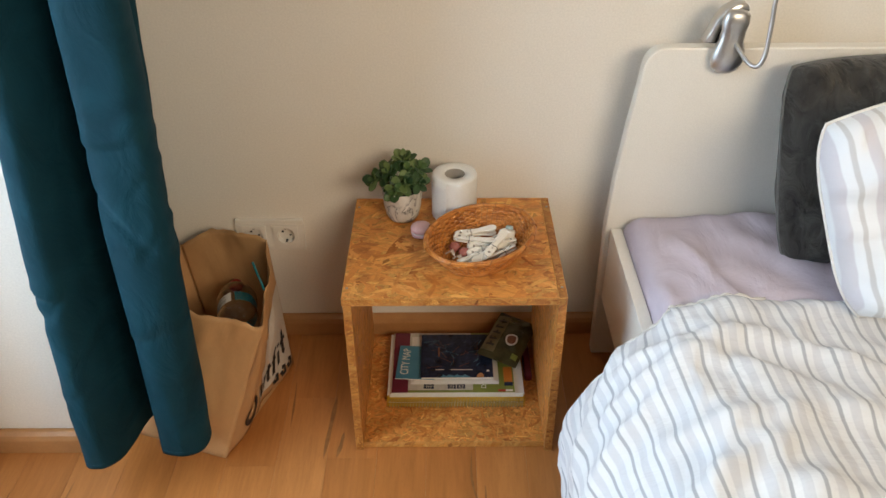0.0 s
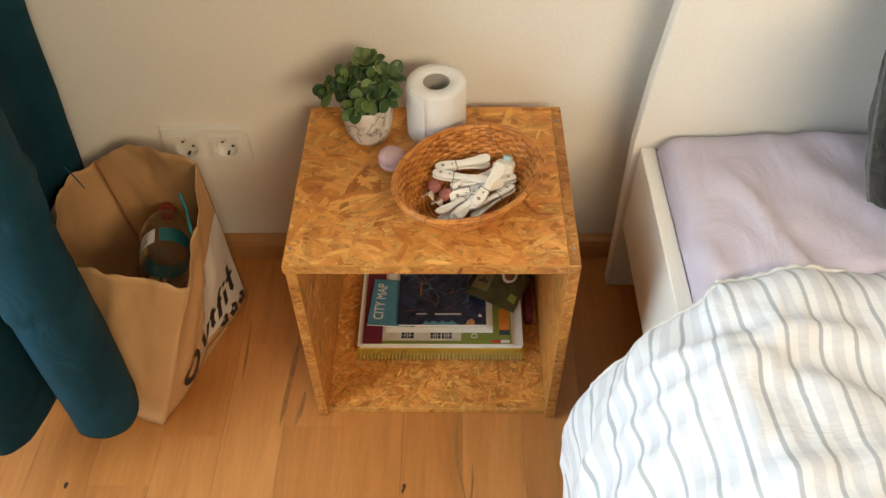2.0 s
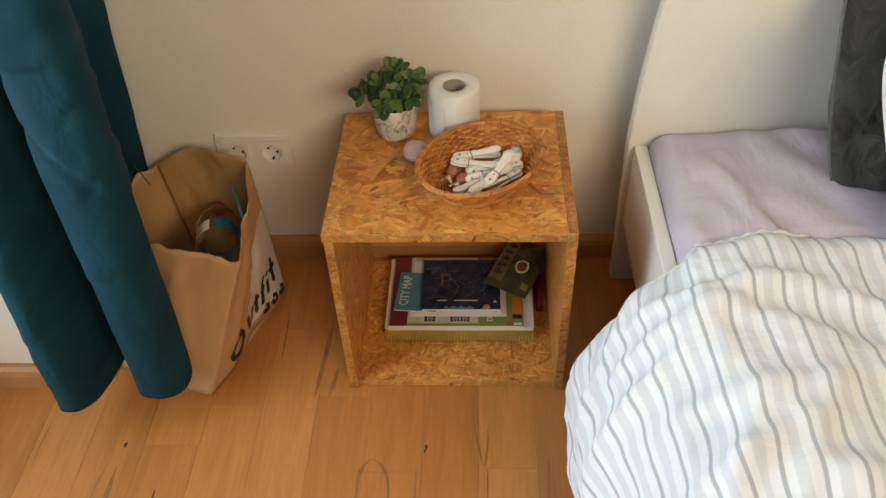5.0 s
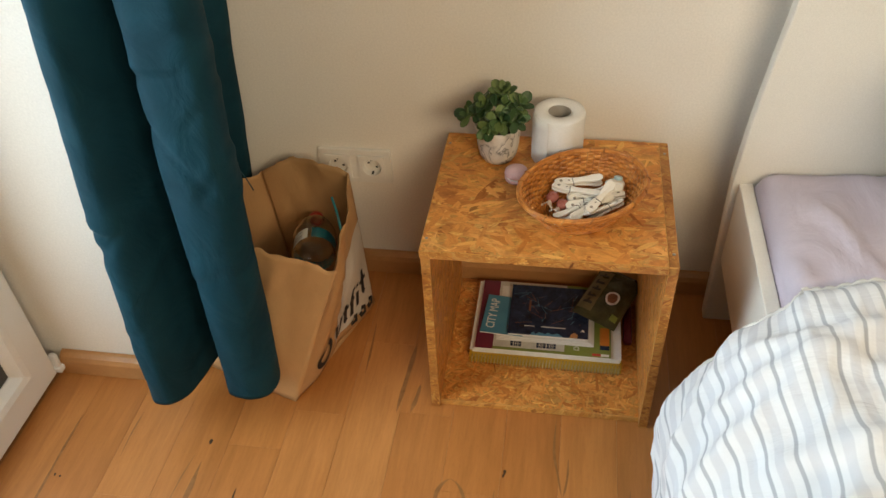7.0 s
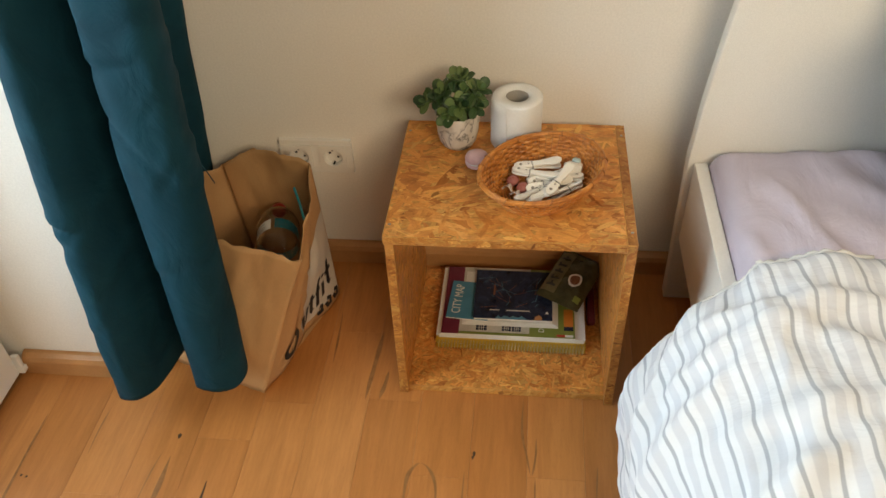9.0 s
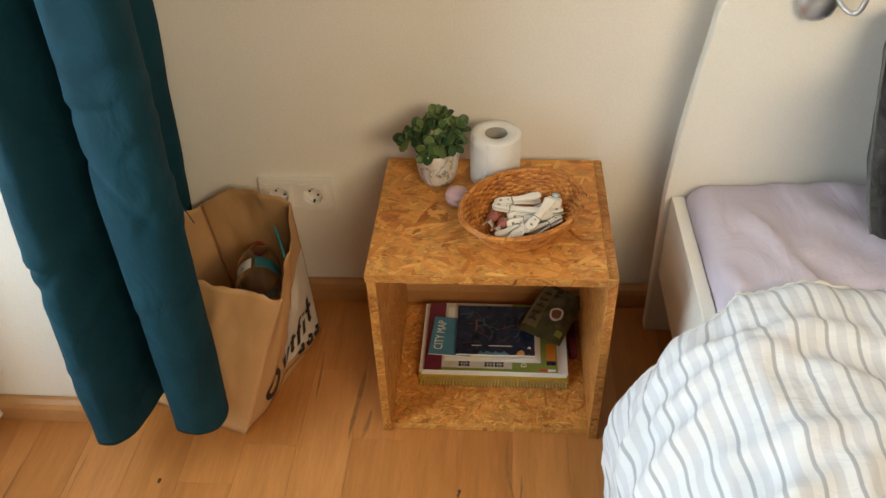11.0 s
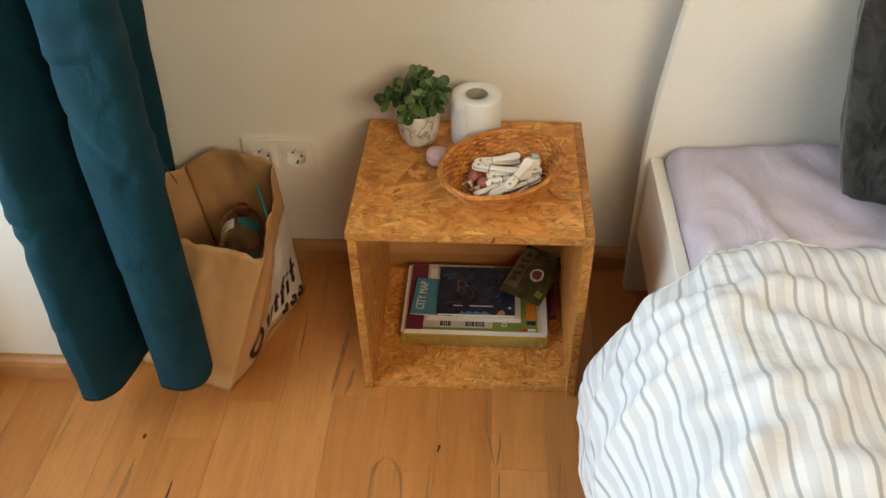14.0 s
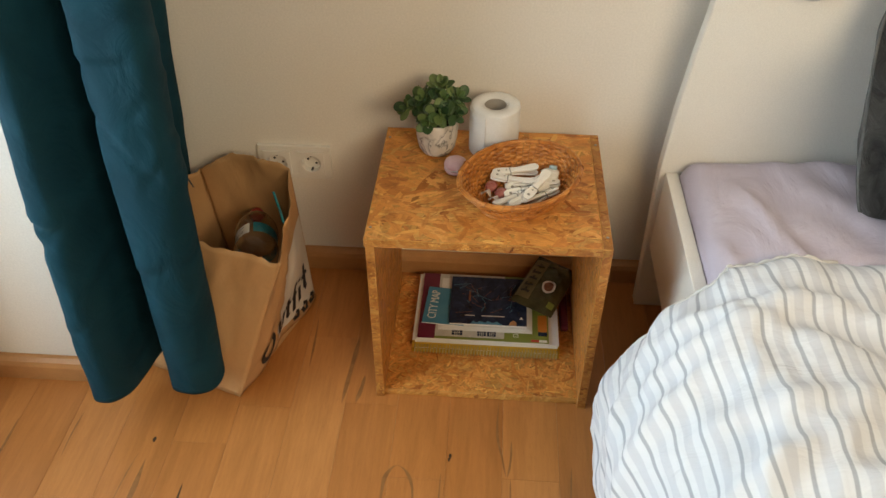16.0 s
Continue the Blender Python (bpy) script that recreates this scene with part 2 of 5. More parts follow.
def marble_material(name):
    m, nt, b = mat_base(name)
    v = mapped(nt)
    w = nd(nt, "ShaderNodeTexNoise", Scale=15.0, Detail=2.5, Distortion=2.2)
    nt.links.new(v, w.inputs["Vector"])
    w2 = nd(nt, "ShaderNodeTexNoise", Scale=19.0, Detail=2.0, Distortion=1.2)
    nt.links.new(v, w2.inputs["Vector"])
    veins = ramp(nt, w.outputs["Fac"], [(0.0, (1.0,)), (0.45, (0.94,)), (0.487, (0.22,)), (0.515, (0.72,)), (0.60, (1.0,)), (1.0, (1.0,))])
    mask = ramp(nt, w2.outputs["Fac"], [(0.36, (0.0,)), (0.46, (1.0,))])
    c = ramp(nt, w2.outputs["Fac"], [(0.35, (0.60, 0.545, 0.475)), (0.65, (0.76, 0.72, 0.66))])
    c = mixc(nt, mask, c, mixc(nt, 1.0, c, veins, "MULTIPLY"))
    nt.links.new(c, b.inputs["Base Color"])
    b.inputs["Roughness"].default_value = 0.42
    bump(nt, b, w.outputs["Fac"], 0.08, 0.001)
    return m


def leaf_material(name):
    m, nt, b = mat_base(name)
    info = nt.nodes.new("ShaderNodeObjectInfo")
    v = mapped(nt)
    n1 = nd(nt, "ShaderNodeTexNoise", Scale=45.0, Detail=3.0)
    nt.links.new(v, n1.inputs["Vector"])
    c = ramp(nt, info.outputs["Random"], [(0.0, (0.020, 0.056, 0.020)), (0.5, (0.060, 0.120, 0.034)), (1.0, (0.150, 0.215, 0.066))])
    c = mixc(nt, 0.5, c, ramp(nt, n1.outputs["Fac"], [(0.3, (0.65,)), (0.7, (1.15,))]), "MULTIPLY")
    nt.links.new(c, b.inputs["Base Color"])
    b.inputs["Roughness"].default_value = 0.45
    bump(nt, b, n1.outputs["Fac"], 0.2, 0.001)
    return m


def willow_material(name, tone=1.0):
    """Varnished willow: each rod has its own tone, with blotches and short dark marks."""
    m, nt, b = mat_base(name)
    info = nt.nodes.new("ShaderNodeObjectInfo")
    v = mapped(nt)
    blot = nd(nt, "ShaderNodeTexNoise", Scale=48.0, Detail=4.0, Roughness=0.6)
    fine = nd(nt, "ShaderNodeTexNoise", Scale=420.0, Detail=2.0)
    for n_ in (blot, fine):
        nt.links.new(v, n_.inputs["Vector"])
    c = ramp(nt, blot.outputs["Fac"], [(0.28, (0.27, 0.082, 0.014)), (0.46, (0.47, 0.175, 0.035)), (0.62, (0.58, 0.245, 0.056)), (0.78, (0.66, 0.32, 0.095))])
    c = mixc(nt, 0.5, c, ramp(nt, info.outputs["Random"], [(0.0, (0.66, 0.60, 0.55)), (1.0, (1.08, 1.08, 1.08))]), "MULTIPLY")
    c = mixc(nt, 0.35, c, ramp(nt, fine.outputs["Fac"], [(0.35, (0.72,)), (0.65, (1.05,))]), "MULTIPLY")
    c = mixc(nt, 1.0, c, (tone, tone * 0.95, tone * 0.9), "MULTIPLY")
    nt.links.new(c, b.inputs["Base Color"])
    nt.links.new(calc(nt, "MULTIPLY_ADD", blot.outputs["Fac"], 0.25, 0.25), b.inputs["Roughness"])
    bump(nt, b, fine.outputs["Fac"], 0.2, 0.0006)
    return m


# unseen walls: an assumed dark taupe that keeps bounced light low
WALL_LOW_BOUNCE = surf("low_bounce_wall_taupe", (0.17, 0.145, 0.12), (0.20, 0.17, 0.145), 3.0, 0.9, 260.0, 0.22, dist=0.0012, spec=0.2)
WALL = surf("wall_paint", (0.83, 0.79, 0.725), (0.855, 0.82, 0.755), 3.0, 0.9, 260.0, 0.22, dist=0.0012, spec=0.2)
CEIL = surf("ceiling_paint", (0.80, 0.79, 0.77), (0.83, 0.82, 0.80), 3.0, 0.9, 200.0, 0.15, spec=0.2)
OSB = osb_material("strand_board", 0.92)
STRAND = strand_material("wood_strand", 0.94)
STRAND_EDGE = strand_material("sawn_wood_strand", 0.60)
HEART = surf("beech_streak", (0.235, 0.098, 0.032), (0.35, 0.158, 0.054), 60.0, 0.36, 400.0, 0.05)
BEECH = beech_material("beech_strip", 0.98)
BEECH_DARK = surf("beech_heart", (0.27, 0.115, 0.036), (0.38, 0.17, 0.055), 60.0, 0.38, 400.0, 0.05)
KNOT = surf("beech_knot", (0.035, 0.016, 0.007), (0.07, 0.03, 0.012), 300.0, 0.5, 700.0, 0.1)
SKIRT = surf("beech_skirting", (0.42, 0.20, 0.075), (0.53, 0.27, 0.105), 14.0, 0.4, 240.0, 0.06)
UPVC = surf("white_upvc", (0.80, 0.79, 0.77), (0.83, 0.82, 0.80), 8.0, 0.35, 500.0, 0.03)
GASKET = surf("grey_rubber", (0.06, 0.065, 0.07), (0.09, 0.095, 0.10), 30.0, 0.6, 400.0, 0.1)
GLASS = glass_material("window_glass")
DECK = surf("brown_decking", (0.20, 0.10, 0.05), (0.28, 0.15, 0.08), 18.0, 0.7, 200.0, 0.3)
RENDER_WALL = surf("white_render", (0.72, 0.73, 0.74), (0.78, 0.79, 0.80), 5.0, 0.9, 220.0, 0.3)
LACQUER = surf("cream_lacquer", (0.81, 0.785, 0.72), (0.835, 0.81, 0.75), 5.0, 0.38, 420.0, 0.03)
SHEET = cloth("lavender_sheet", (0.50, 0.44, 0.52), (0.58, 0.52, 0.60), 0.85, 11.0, 0.012, 0.1, 0.75)
DUVET = striped_cloth("striped_cotton")
PILLOW = striped_cloth("striped_pillow_cotton", 0.055, (0.58, 0.575, 0.58), (0.63, 0.61, 0.65))
HEM = surf("white_hem_cotton", (0.74, 0.72, 0.68), (0.80, 0.785, 0.75), 60.0, 0.9, 900.0, 0.4)
PLUSH = cloth("charcoal_plush", (0.014, 0.0135, 0.0125), (0.066, 0.063, 0.057), 0.9, 34.0, 0.018, 0.16, 1.0)
PLUSH_PIPING = surf("charcoal_piping", (0.11, 0.11, 0.105), (0.16, 0.16, 0.155), 80.0, 0.8, 700.0, 0.3)
TEAL = cloth("teal_curtain_cloth", (0.0028, 0.031, 0.048), (0.0055, 0.047, 0.070), 0.75, 17.0, 0.010, 0.0, 0.55, 0.14)
TEAL_SEAM = surf("teal_seam", (0.008, 0.055, 0.085), (0.012, 0.075, 0.11), 60.0, 0.8, 900.0, 0.4)
KRAFT = cloth("kraft_paper", (0.53, 0.305, 0.140), (0.63, 0.38, 0.185), 0.55, 9.0, 0.010, 0.0, 0.45)
PRINT_WHITE = surf("white_print", (0.66, 0.62, 0.55), (0.73, 0.69, 0.62), 20.0, 0.6, 500.0, 0.1)
INK = surf("black_print", (0.014, 0.017, 0.020), (0.022, 0.026, 0.030), 40.0, 0.5, 500.0, 0.1)
PET = glass_material("clear_plastic", (0.97, 0.99, 1.0), 0.02)
PAPER = surf("white_paper", (0.74, 0.73, 0.70), (0.80, 0.79, 0.76), 15.0, 0.7, 400.0, 0.06)
TISSUE = surf("tissue_paper", (0.79, 0.78, 0.75), (0.84, 0.83, 0.81), 30.0, 0.95, 500.0, 0.3)
CARD = surf("grey_cardboard", (0.30, 0.27, 0.24), (0.36, 0.33, 0.29), 30.0, 0.9, 500.0, 0.2)
MARBLE = marble_material("marbled_ceramic")
SOIL = surf("dark_soil", (0.012, 0.010, 0.008), (0.03, 0.024, 0.018), 120.0, 0.95, 500.0, 0.8)
LEAF = leaf_material("fleshy_leaf")
STEM = surf("green_stem", (0.05, 0.09, 0.03), (0.08, 0.12, 0.045), 60.0, 0.6, 400.0, 0.1)
WICKER = willow_material("honey_wicker", 1.12)
WICKER_DARK = willow_material("brown_wicker", 0.80)
PEGWHITE = surf("white_plastic", (0.84, 0.80, 0.73), (0.87, 0.84, 0.78), 40.0, 0.35, 500.0, 0.03)
STEEL = surf("spring_steel", (0.30, 0.29, 0.27), (0.42, 0.41, 0.39), 60.0, 0.35, 500.0, 0.05, metal=1.0)
CHROME = surf("brushed_silver", (0.60, 0.60, 0.60), (0.70, 0.70, 0.70), 20.0, 0.36, 600.0, 0.03, metal=1.0)
BLACKPL = surf("black_plastic", (0.012, 0.012, 0.013), (0.025, 0.025, 0.026), 40.0, 0.4, 500.0, 0.05)
SOCKET = surf("socket_plastic", (0.80, 0.78, 0.73), (0.83, 0.81, 0.77), 20.0, 0.32, 600.0, 0.02)
PINK = surf("pale_pink_shell", (0.66, 0.40, 0.41), (0.74, 0.50, 0.50), 70.0, 0.5, 500.0, 0.12)
CANDY = surf("red_brown_wrapper", (0.30, 0.085, 0.075), (0.40, 0.14, 0.12), 60.0, 0.28, 400.0, 0.2)
CLEARISH = surf("twisted_foil", (0.55, 0.44, 0.38), (0.70, 0.60, 0.54), 150.0, 0.25, 500.0, 0.3)
SKYBLUE = surf("pale_blue_plastic", (0.36, 0.50, 0.54), (0.42, 0.56, 0.60), 40.0, 0.3, 500.0, 0.03)
YELLOW = surf("mustard_card", (0.52, 0.31, 0.022), (0.60, 0.37, 0.03), 25.0, 0.5, 500.0, 0.08)
MAROON = surf("maroon_print", (0.13, 0.012, 0.032), (0.17, 0.02, 0.045), 25.0, 0.3, 500.0, 0.04)
GREEN = surf("olive_green_print", (0.17, 0.21, 0.035), (0.22, 0.27, 0.05), 25.0, 0.3, 500.0, 0.04)
FACADE = surf("pale_facade_print", (0.48, 0.46, 0.40), (0.62, 0.60, 0.54), 40.0, 0.3, 300.0, 0.04)
MAPBLUE = surf("map_blue_print", (0.055, 0.21, 0.33), (0.075, 0.26, 0.39), 25.0, 0.3, 500.0, 0.04)
NAVY = surf("night_city_print", (0.004, 0.007, 0.020), (0.030, 0.048, 0.105), 70.0, 0.22, 160.0, 0.04)
ORANGE = surf("orange_print", (0.55, 0.16, 0.02), (0.62, 0.20, 0.03), 30.0, 0.3, 500.0, 0.04)
REDP = surf("red_print", (0.48, 0.03, 0.02), (0.56, 0.05, 0.03), 30.0, 0.3, 500.0, 0.04)
GOLDP = surf("pale_gold_print", (0.50, 0.38, 0.14), (0.60, 0.47, 0.20), 30.0, 0.25, 400.0, 0.06)
BAND = surf("dull_gold_foil", (0.10, 0.085, 0.040), (0.17, 0.14, 0.065), 40.0, 0.3, 200.0, 0.3)
DIMBLUE = surf("dim_blue_print", (0.012, 0.035, 0.075), (0.022, 0.055, 0.105), 60.0, 0.3, 400.0, 0.04)
RUST = surf("rust_print", (0.16, 0.050, 0.018), (0.22, 0.075, 0.028), 60.0, 0.3, 400.0, 0.04)
FOIL = surf("dark_olive_foil", (0.030, 0.034, 0.016), (0.085, 0.082, 0.040), 38.0, 0.2, 120.0, 0.35, dist=0.003)
TURQ = surf("turquoise_label", (0.01, 0.20, 0.25), (0.02, 0.28, 0.33), 25.0, 0.3, 500.0, 0.04)

# ---- mesh helpers ----
ORIGIN = {}


def thing(name, at, label, category, group="", kind=""):
    ob = new(name)
    ob.empty_display_size = 0.05
    ob.location = at
    ORIGIN[ob] = Vector(at)
    return tagged(ob, label, category, group, kind)


def box_uv(bm, swap=False):
    uv = bm.loops.layers.uv.verify()
    for f in bm.faces:
        n = f.normal
        ax = max(range(3), key=lambda k: abs(n[k]))
        for lp in f.loops:
            c = lp.vert.co
            a, b_ = ((c.y, c.z), (c.x, c.z), (c.x, c.y))[ax]
            lp[uv].uv = (b_, a) if swap else (a, b_)


def part(name, bm, material, parent=None, label="", smooth=False, uv=True, swap=False, mats=()):
    """One mesh object out of bm (in the place's metres) under a thing or a part."""
    bm.normal_update()
    if uv:
        box_uv(bm, swap)
    if smooth:
        for f in bm.faces:
            f.smooth = True
    o = ORIGIN.get(parent, Vector())
    if parent:
        bmesh.ops.translate(bm, verts=bm.verts, vec=-o)
    me = bpy.data.meshes.new(name)
    bm.to_mesh(me)
    bm.free()
    for mt in (material, *mats):
        me.materials.append(mt)
    ob = new(name, me)
    if parent:
        ob.parent = parent
        ORIGIN[ob] = o
    if label:
        ob["label"] = label
    return ob


def box(x0, x1, y0, y1, z0, z1, bevel=0.0, seg=2, m=None):
    bm = bmesh.new()
    bmesh.ops.create_cube(bm, size=1)
    bmesh.ops.scale(bm, verts=bm.verts, vec=(x1 - x0, y1 - y0, z1 - z0))
    bmesh.ops.translate(bm, verts=bm.verts, vec=((x0 + x1) / 2, (y0 + y1) / 2, (z0 + z1) / 2))
    if bevel:
        bmesh.ops.bevel(bm, geom=bm.edges[:], offset=bevel, segments=seg, profile=0.5, affect="EDGES")
    if m is not None:
        bmesh.ops.transform(bm, matrix=m, verts=bm.verts)
    return bm


def join(*bms):
    out = bmesh.new()
    for b_ in bms:
        tmp = bpy.data.meshes.new("tmp")
        b_.to_mesh(tmp)
        b_.free()
        out.from_mesh(tmp)
        bpy.data.meshes.remove(tmp)
    return out


def moved(bm, m):
    bmesh.ops.transform(bm, matrix=m, verts=bm.verts)
    return bm


def grid_mesh(pts, closed_u=False, closed_v=False, uvs=None):
    """A sheet from rows of points."""
    bm = bmesh.new()
    vs = [[bm.verts.new(p) for p in row] for row in pts]
    nu, nv = len(vs), len(vs[0])
    lay = bm.loops.layers.uv.verify() if uvs else None
    for i in range(nu if closed_u else nu - 1):
        for j in range(nv if closed_v else nv - 1):
            ids = ((i, j), ((i + 1) % nu, j), ((i + 1) % nu, (j + 1) % nv), (i, (j + 1) % nv))
            f = bm.faces.new([vs[a][b_] for a, b_ in ids])
            f.smooth = True
            if uvs:
                for lp, (a, b_) in zip(f.loops, ids):
                    lp[lay].uv = uvs[a][b_]
    return bm


def tube(path, r, sides=6, closed=False, caps=True, taper=None):
    """A round rod along a path of points."""
    path = [Vector(p) for p in path]
    rings, n = [], len(path)
    up = Vector((0.13, 0.21, 0.97))
    for i, p in enumerate(path):
        a = path[(i - 1) % n] if closed or i else path[0]
        c = path[(i + 1) % n] if closed or i < n - 1 else path[-1]
        d = (c - a).normalized()
        s = d.cross(up)
        if s.length < 0.05:
            s = d.cross(Vector((1, 0, 0)))
        s.normalize()
        t = s.cross(d)
        rr = r if taper is None else r * taper(i / max(1, n - 1))
        rings.append([p + (s * math.cos(k * math.tau / sides) + t * math.sin(k * math.tau / sides)) * rr for k in range(sides)])
    bm = grid_mesh(rings, closed_u=closed, closed_v=True)
    if caps and not closed:
        bm.verts.ensure_lookup_table()
        bm.faces.new([bm.verts[k] for k in range(sides)])
        bm.faces.new([bm.verts[len(bm.verts) - 1 - k] for k in range(sides)])
    bmesh.ops.recalc_face_normals(bm, faces=bm.faces[:])
    return bm


def lathe(profile, at=(0, 0, 0), steps=40):
    """A turned body from (radius, height) pairs."""
    rows = [[(at[0] + r * math.cos(k * math.tau / steps), at[1] + r * math.sin(k * math.tau / steps), at[2] + z) for k in range(steps)] for r, z in profile]
    bm = grid_mesh(rows, closed_v=True)
    bmesh.ops.remove_doubles(bm, verts=bm.verts[:], dist=1e-6)
    bmesh.ops.recalc_face_normals(bm, faces=bm.faces[:])
    return bm


def prism(poly, z0, z1, m=None, bevel=0.0, seg=2):
    """An outline in the xy plane drawn out from z0 to z1."""
    bm = bmesh.new()
    lo = [bm.verts.new((x, y, z0)) for x, y in poly]
    hi = [bm.verts.new((x, y, z1)) for x, y in poly]
    bm.faces.new(lo[::-1])
    bm.faces.new(hi)
    for i in range(len(poly)):
        j = (i + 1) % len(poly)
        bm.faces.new((lo[i], lo[j], hi[j], hi[i]))
    bmesh.ops.recalc_face_normals(bm, faces=bm.faces[:])
    if bevel:
        es = [e for e in bm.edges if len(e.link_faces) == 2 and e.calc_face_angle() > 0.6]
        bmesh.ops.bevel(bm, geom=es, offset=bevel, segments=seg, profile=0.5, affect="EDGES")
    if m is not None:
        bmesh.ops.transform(bm, matrix=m, verts=bm.verts)
    return bm


def thicken(bm, t):
    """Gives a sheet its thickness."""
    bm.normal_update()
    bmesh.ops.solidify(bm, geom=bm.faces[:], thickness=t)
    return bm


def spline(pts, n):
    """n points on a smooth line through pts (any dimension)."""
    P = [np.array(p, float) for p in pts]
    P = [2 * P[0] - P[1]] + P + [2 * P[-1] - P[-2]]
    out = []
    for k in range(n):
        t = k / (n - 1) * (len(P) - 3)
        i = min(int(t), len(P) - 4)
        f = t - i
        a, b_, c, d = P[i:i + 4]
        out.append(0.5 * (2 * b_ + (c - a) * f + (2 * a - 5 * b_ + 4 * c - d) * f * f + (3 * b_ - a - 3 * c + d) * f ** 3))
    return out


def fbm(x, y, z=0.0, octaves=3):
    return noise.fractal(Vector((x, y, z)), 1.0, 2.0, octaves)


def words(text, size, m, name, material, parent, depth=0.0002):
    cu = bpy.data.curves.new("letters", "FONT")
    cu.body, cu.size, cu.extrude = text, size, depth
    cu.align_x, cu.align_y = "CENTER", "CENTER"
    tmp = bpy.data.objects.new("letters", cu)
    me = bpy.data.meshes.new_from_object(tmp)
    bpy.data.objects.remove(tmp)
    bm = bmesh.new()
    bm.from_mesh(me)
    bpy.data.meshes.remove(me)
    return part(name, moved(bm, m), material, parent)


# ---- structure ----
def setting(name, bm, material, label, category, **kw):
    return tagged(part(name, bm, material, **kw), label, category, "", "structure")


X0, X1, Y0, H = -0.875, 2.9, -2.75, 2.5
FLOOR = setting("floor", box(X0 - 0.1, X1, Y0, 0, -0.08, -0.006), BEECH_DARK, "oiled beech strip parquet with dark heartwood streaks", "floor")
setting("ceiling", box(X0 - 0.2, X1 + 0.2, Y0 - 0.2, 0.2, H, H + 0.15), CEIL, "plain white painted ceiling", "ceiling")
setting("wall_north", box(-0.60, X1 + 0.2, 0, 0.2, -0.08, H), WALL, "warm white painted plaster wall behind the bed", "wall")
setting("wall_pier", box(X0 - 0.5, -0.602, -0.365, 0.2, -0.08, H, 0.004), WALL, "warm white plastered pier beside the balcony door", "wall")
setting("wall_west", join(box(-1.35, X0, Y0, -1.33, -0.08, H), box(-1.35, X0, -1.33, -0.365, 2.12, H),
                          box(-1.35, -0.93, -0.40, -0.3655, -0.08, 2.12)), WALL, "white wall round the balcony door", "wall")
# east and south walls are out of view, darkened to hold back fill light
setting("wall_east", box(X1, X1 + 0.2, Y0 - 0.2, 0, -0.08, H), WALL_LOW_BOUNCE, "unseen wall, coloured dark taupe to cut bounced light", "wall")
# opening of the assumed window, placed high behind the camera to steer the light
WX0, WX1, WZ0, WZ1 = 0.45, 2.25, 1.66, 2.43
setting("wall_south", join(box(X0 - 0.5, WX0, Y0 - 0.2, Y0, -0.08, H), box(WX1, X1, Y0 - 0.2, Y0, -0.08, H),
                           box(WX0, WX1, Y0 - 0.2, Y0, -0.08, WZ0), box(WX0, WX1, Y0 - 0.2, Y0, WZ1, H)), WALL_LOW_BOUNCE, "unseen wall with a window opening, coloured dark taupe to cut bounced light", "wall")
setting("balcony_deck", join(*[box(-2.6, -0.93, -1.5 + 0.1455 * k, -1.36 + 0.1455 * k, -0.05, -0.012 - 0.002 * (k % 2), 0.004, 1) for k in range(8)]),
        DECK, "brown wooden boards on the balcony", "balcony floor")


def skirting(name, x0, x1, y, label):
    prof = [(0.0, 0.001), (-0.020, 0.001), (-0.020, 0.036), (-0.016, 0.046), (-0.008, 0.052), (0.0, 0.053)]
    rows = [[(x, y + dy, z) for dy, z in prof] for x in (x0, x1)]
    bm = grid_mesh(rows)
    bm.verts.ensure_lookup_table()
    n = len(prof)
    bm.faces.new([bm.verts[k] for k in range(n)])
    bm.faces.new([bm.verts[2 * n - 1 - k] for k in range(n)])
    bmesh.ops.recalc_face_normals(bm, faces=bm.faces[:])
    for f in bm.faces:
        f.smooth = False
    return setting(name, bm, SKIRT, label, "baseboard")


skirting("baseboard", -0.598, X1, -0.001, "narrow beech skirting board along the wall")
skirting("baseboard", -0.862, -0.604, -0.366, "narrow beech skirting board on the pier")


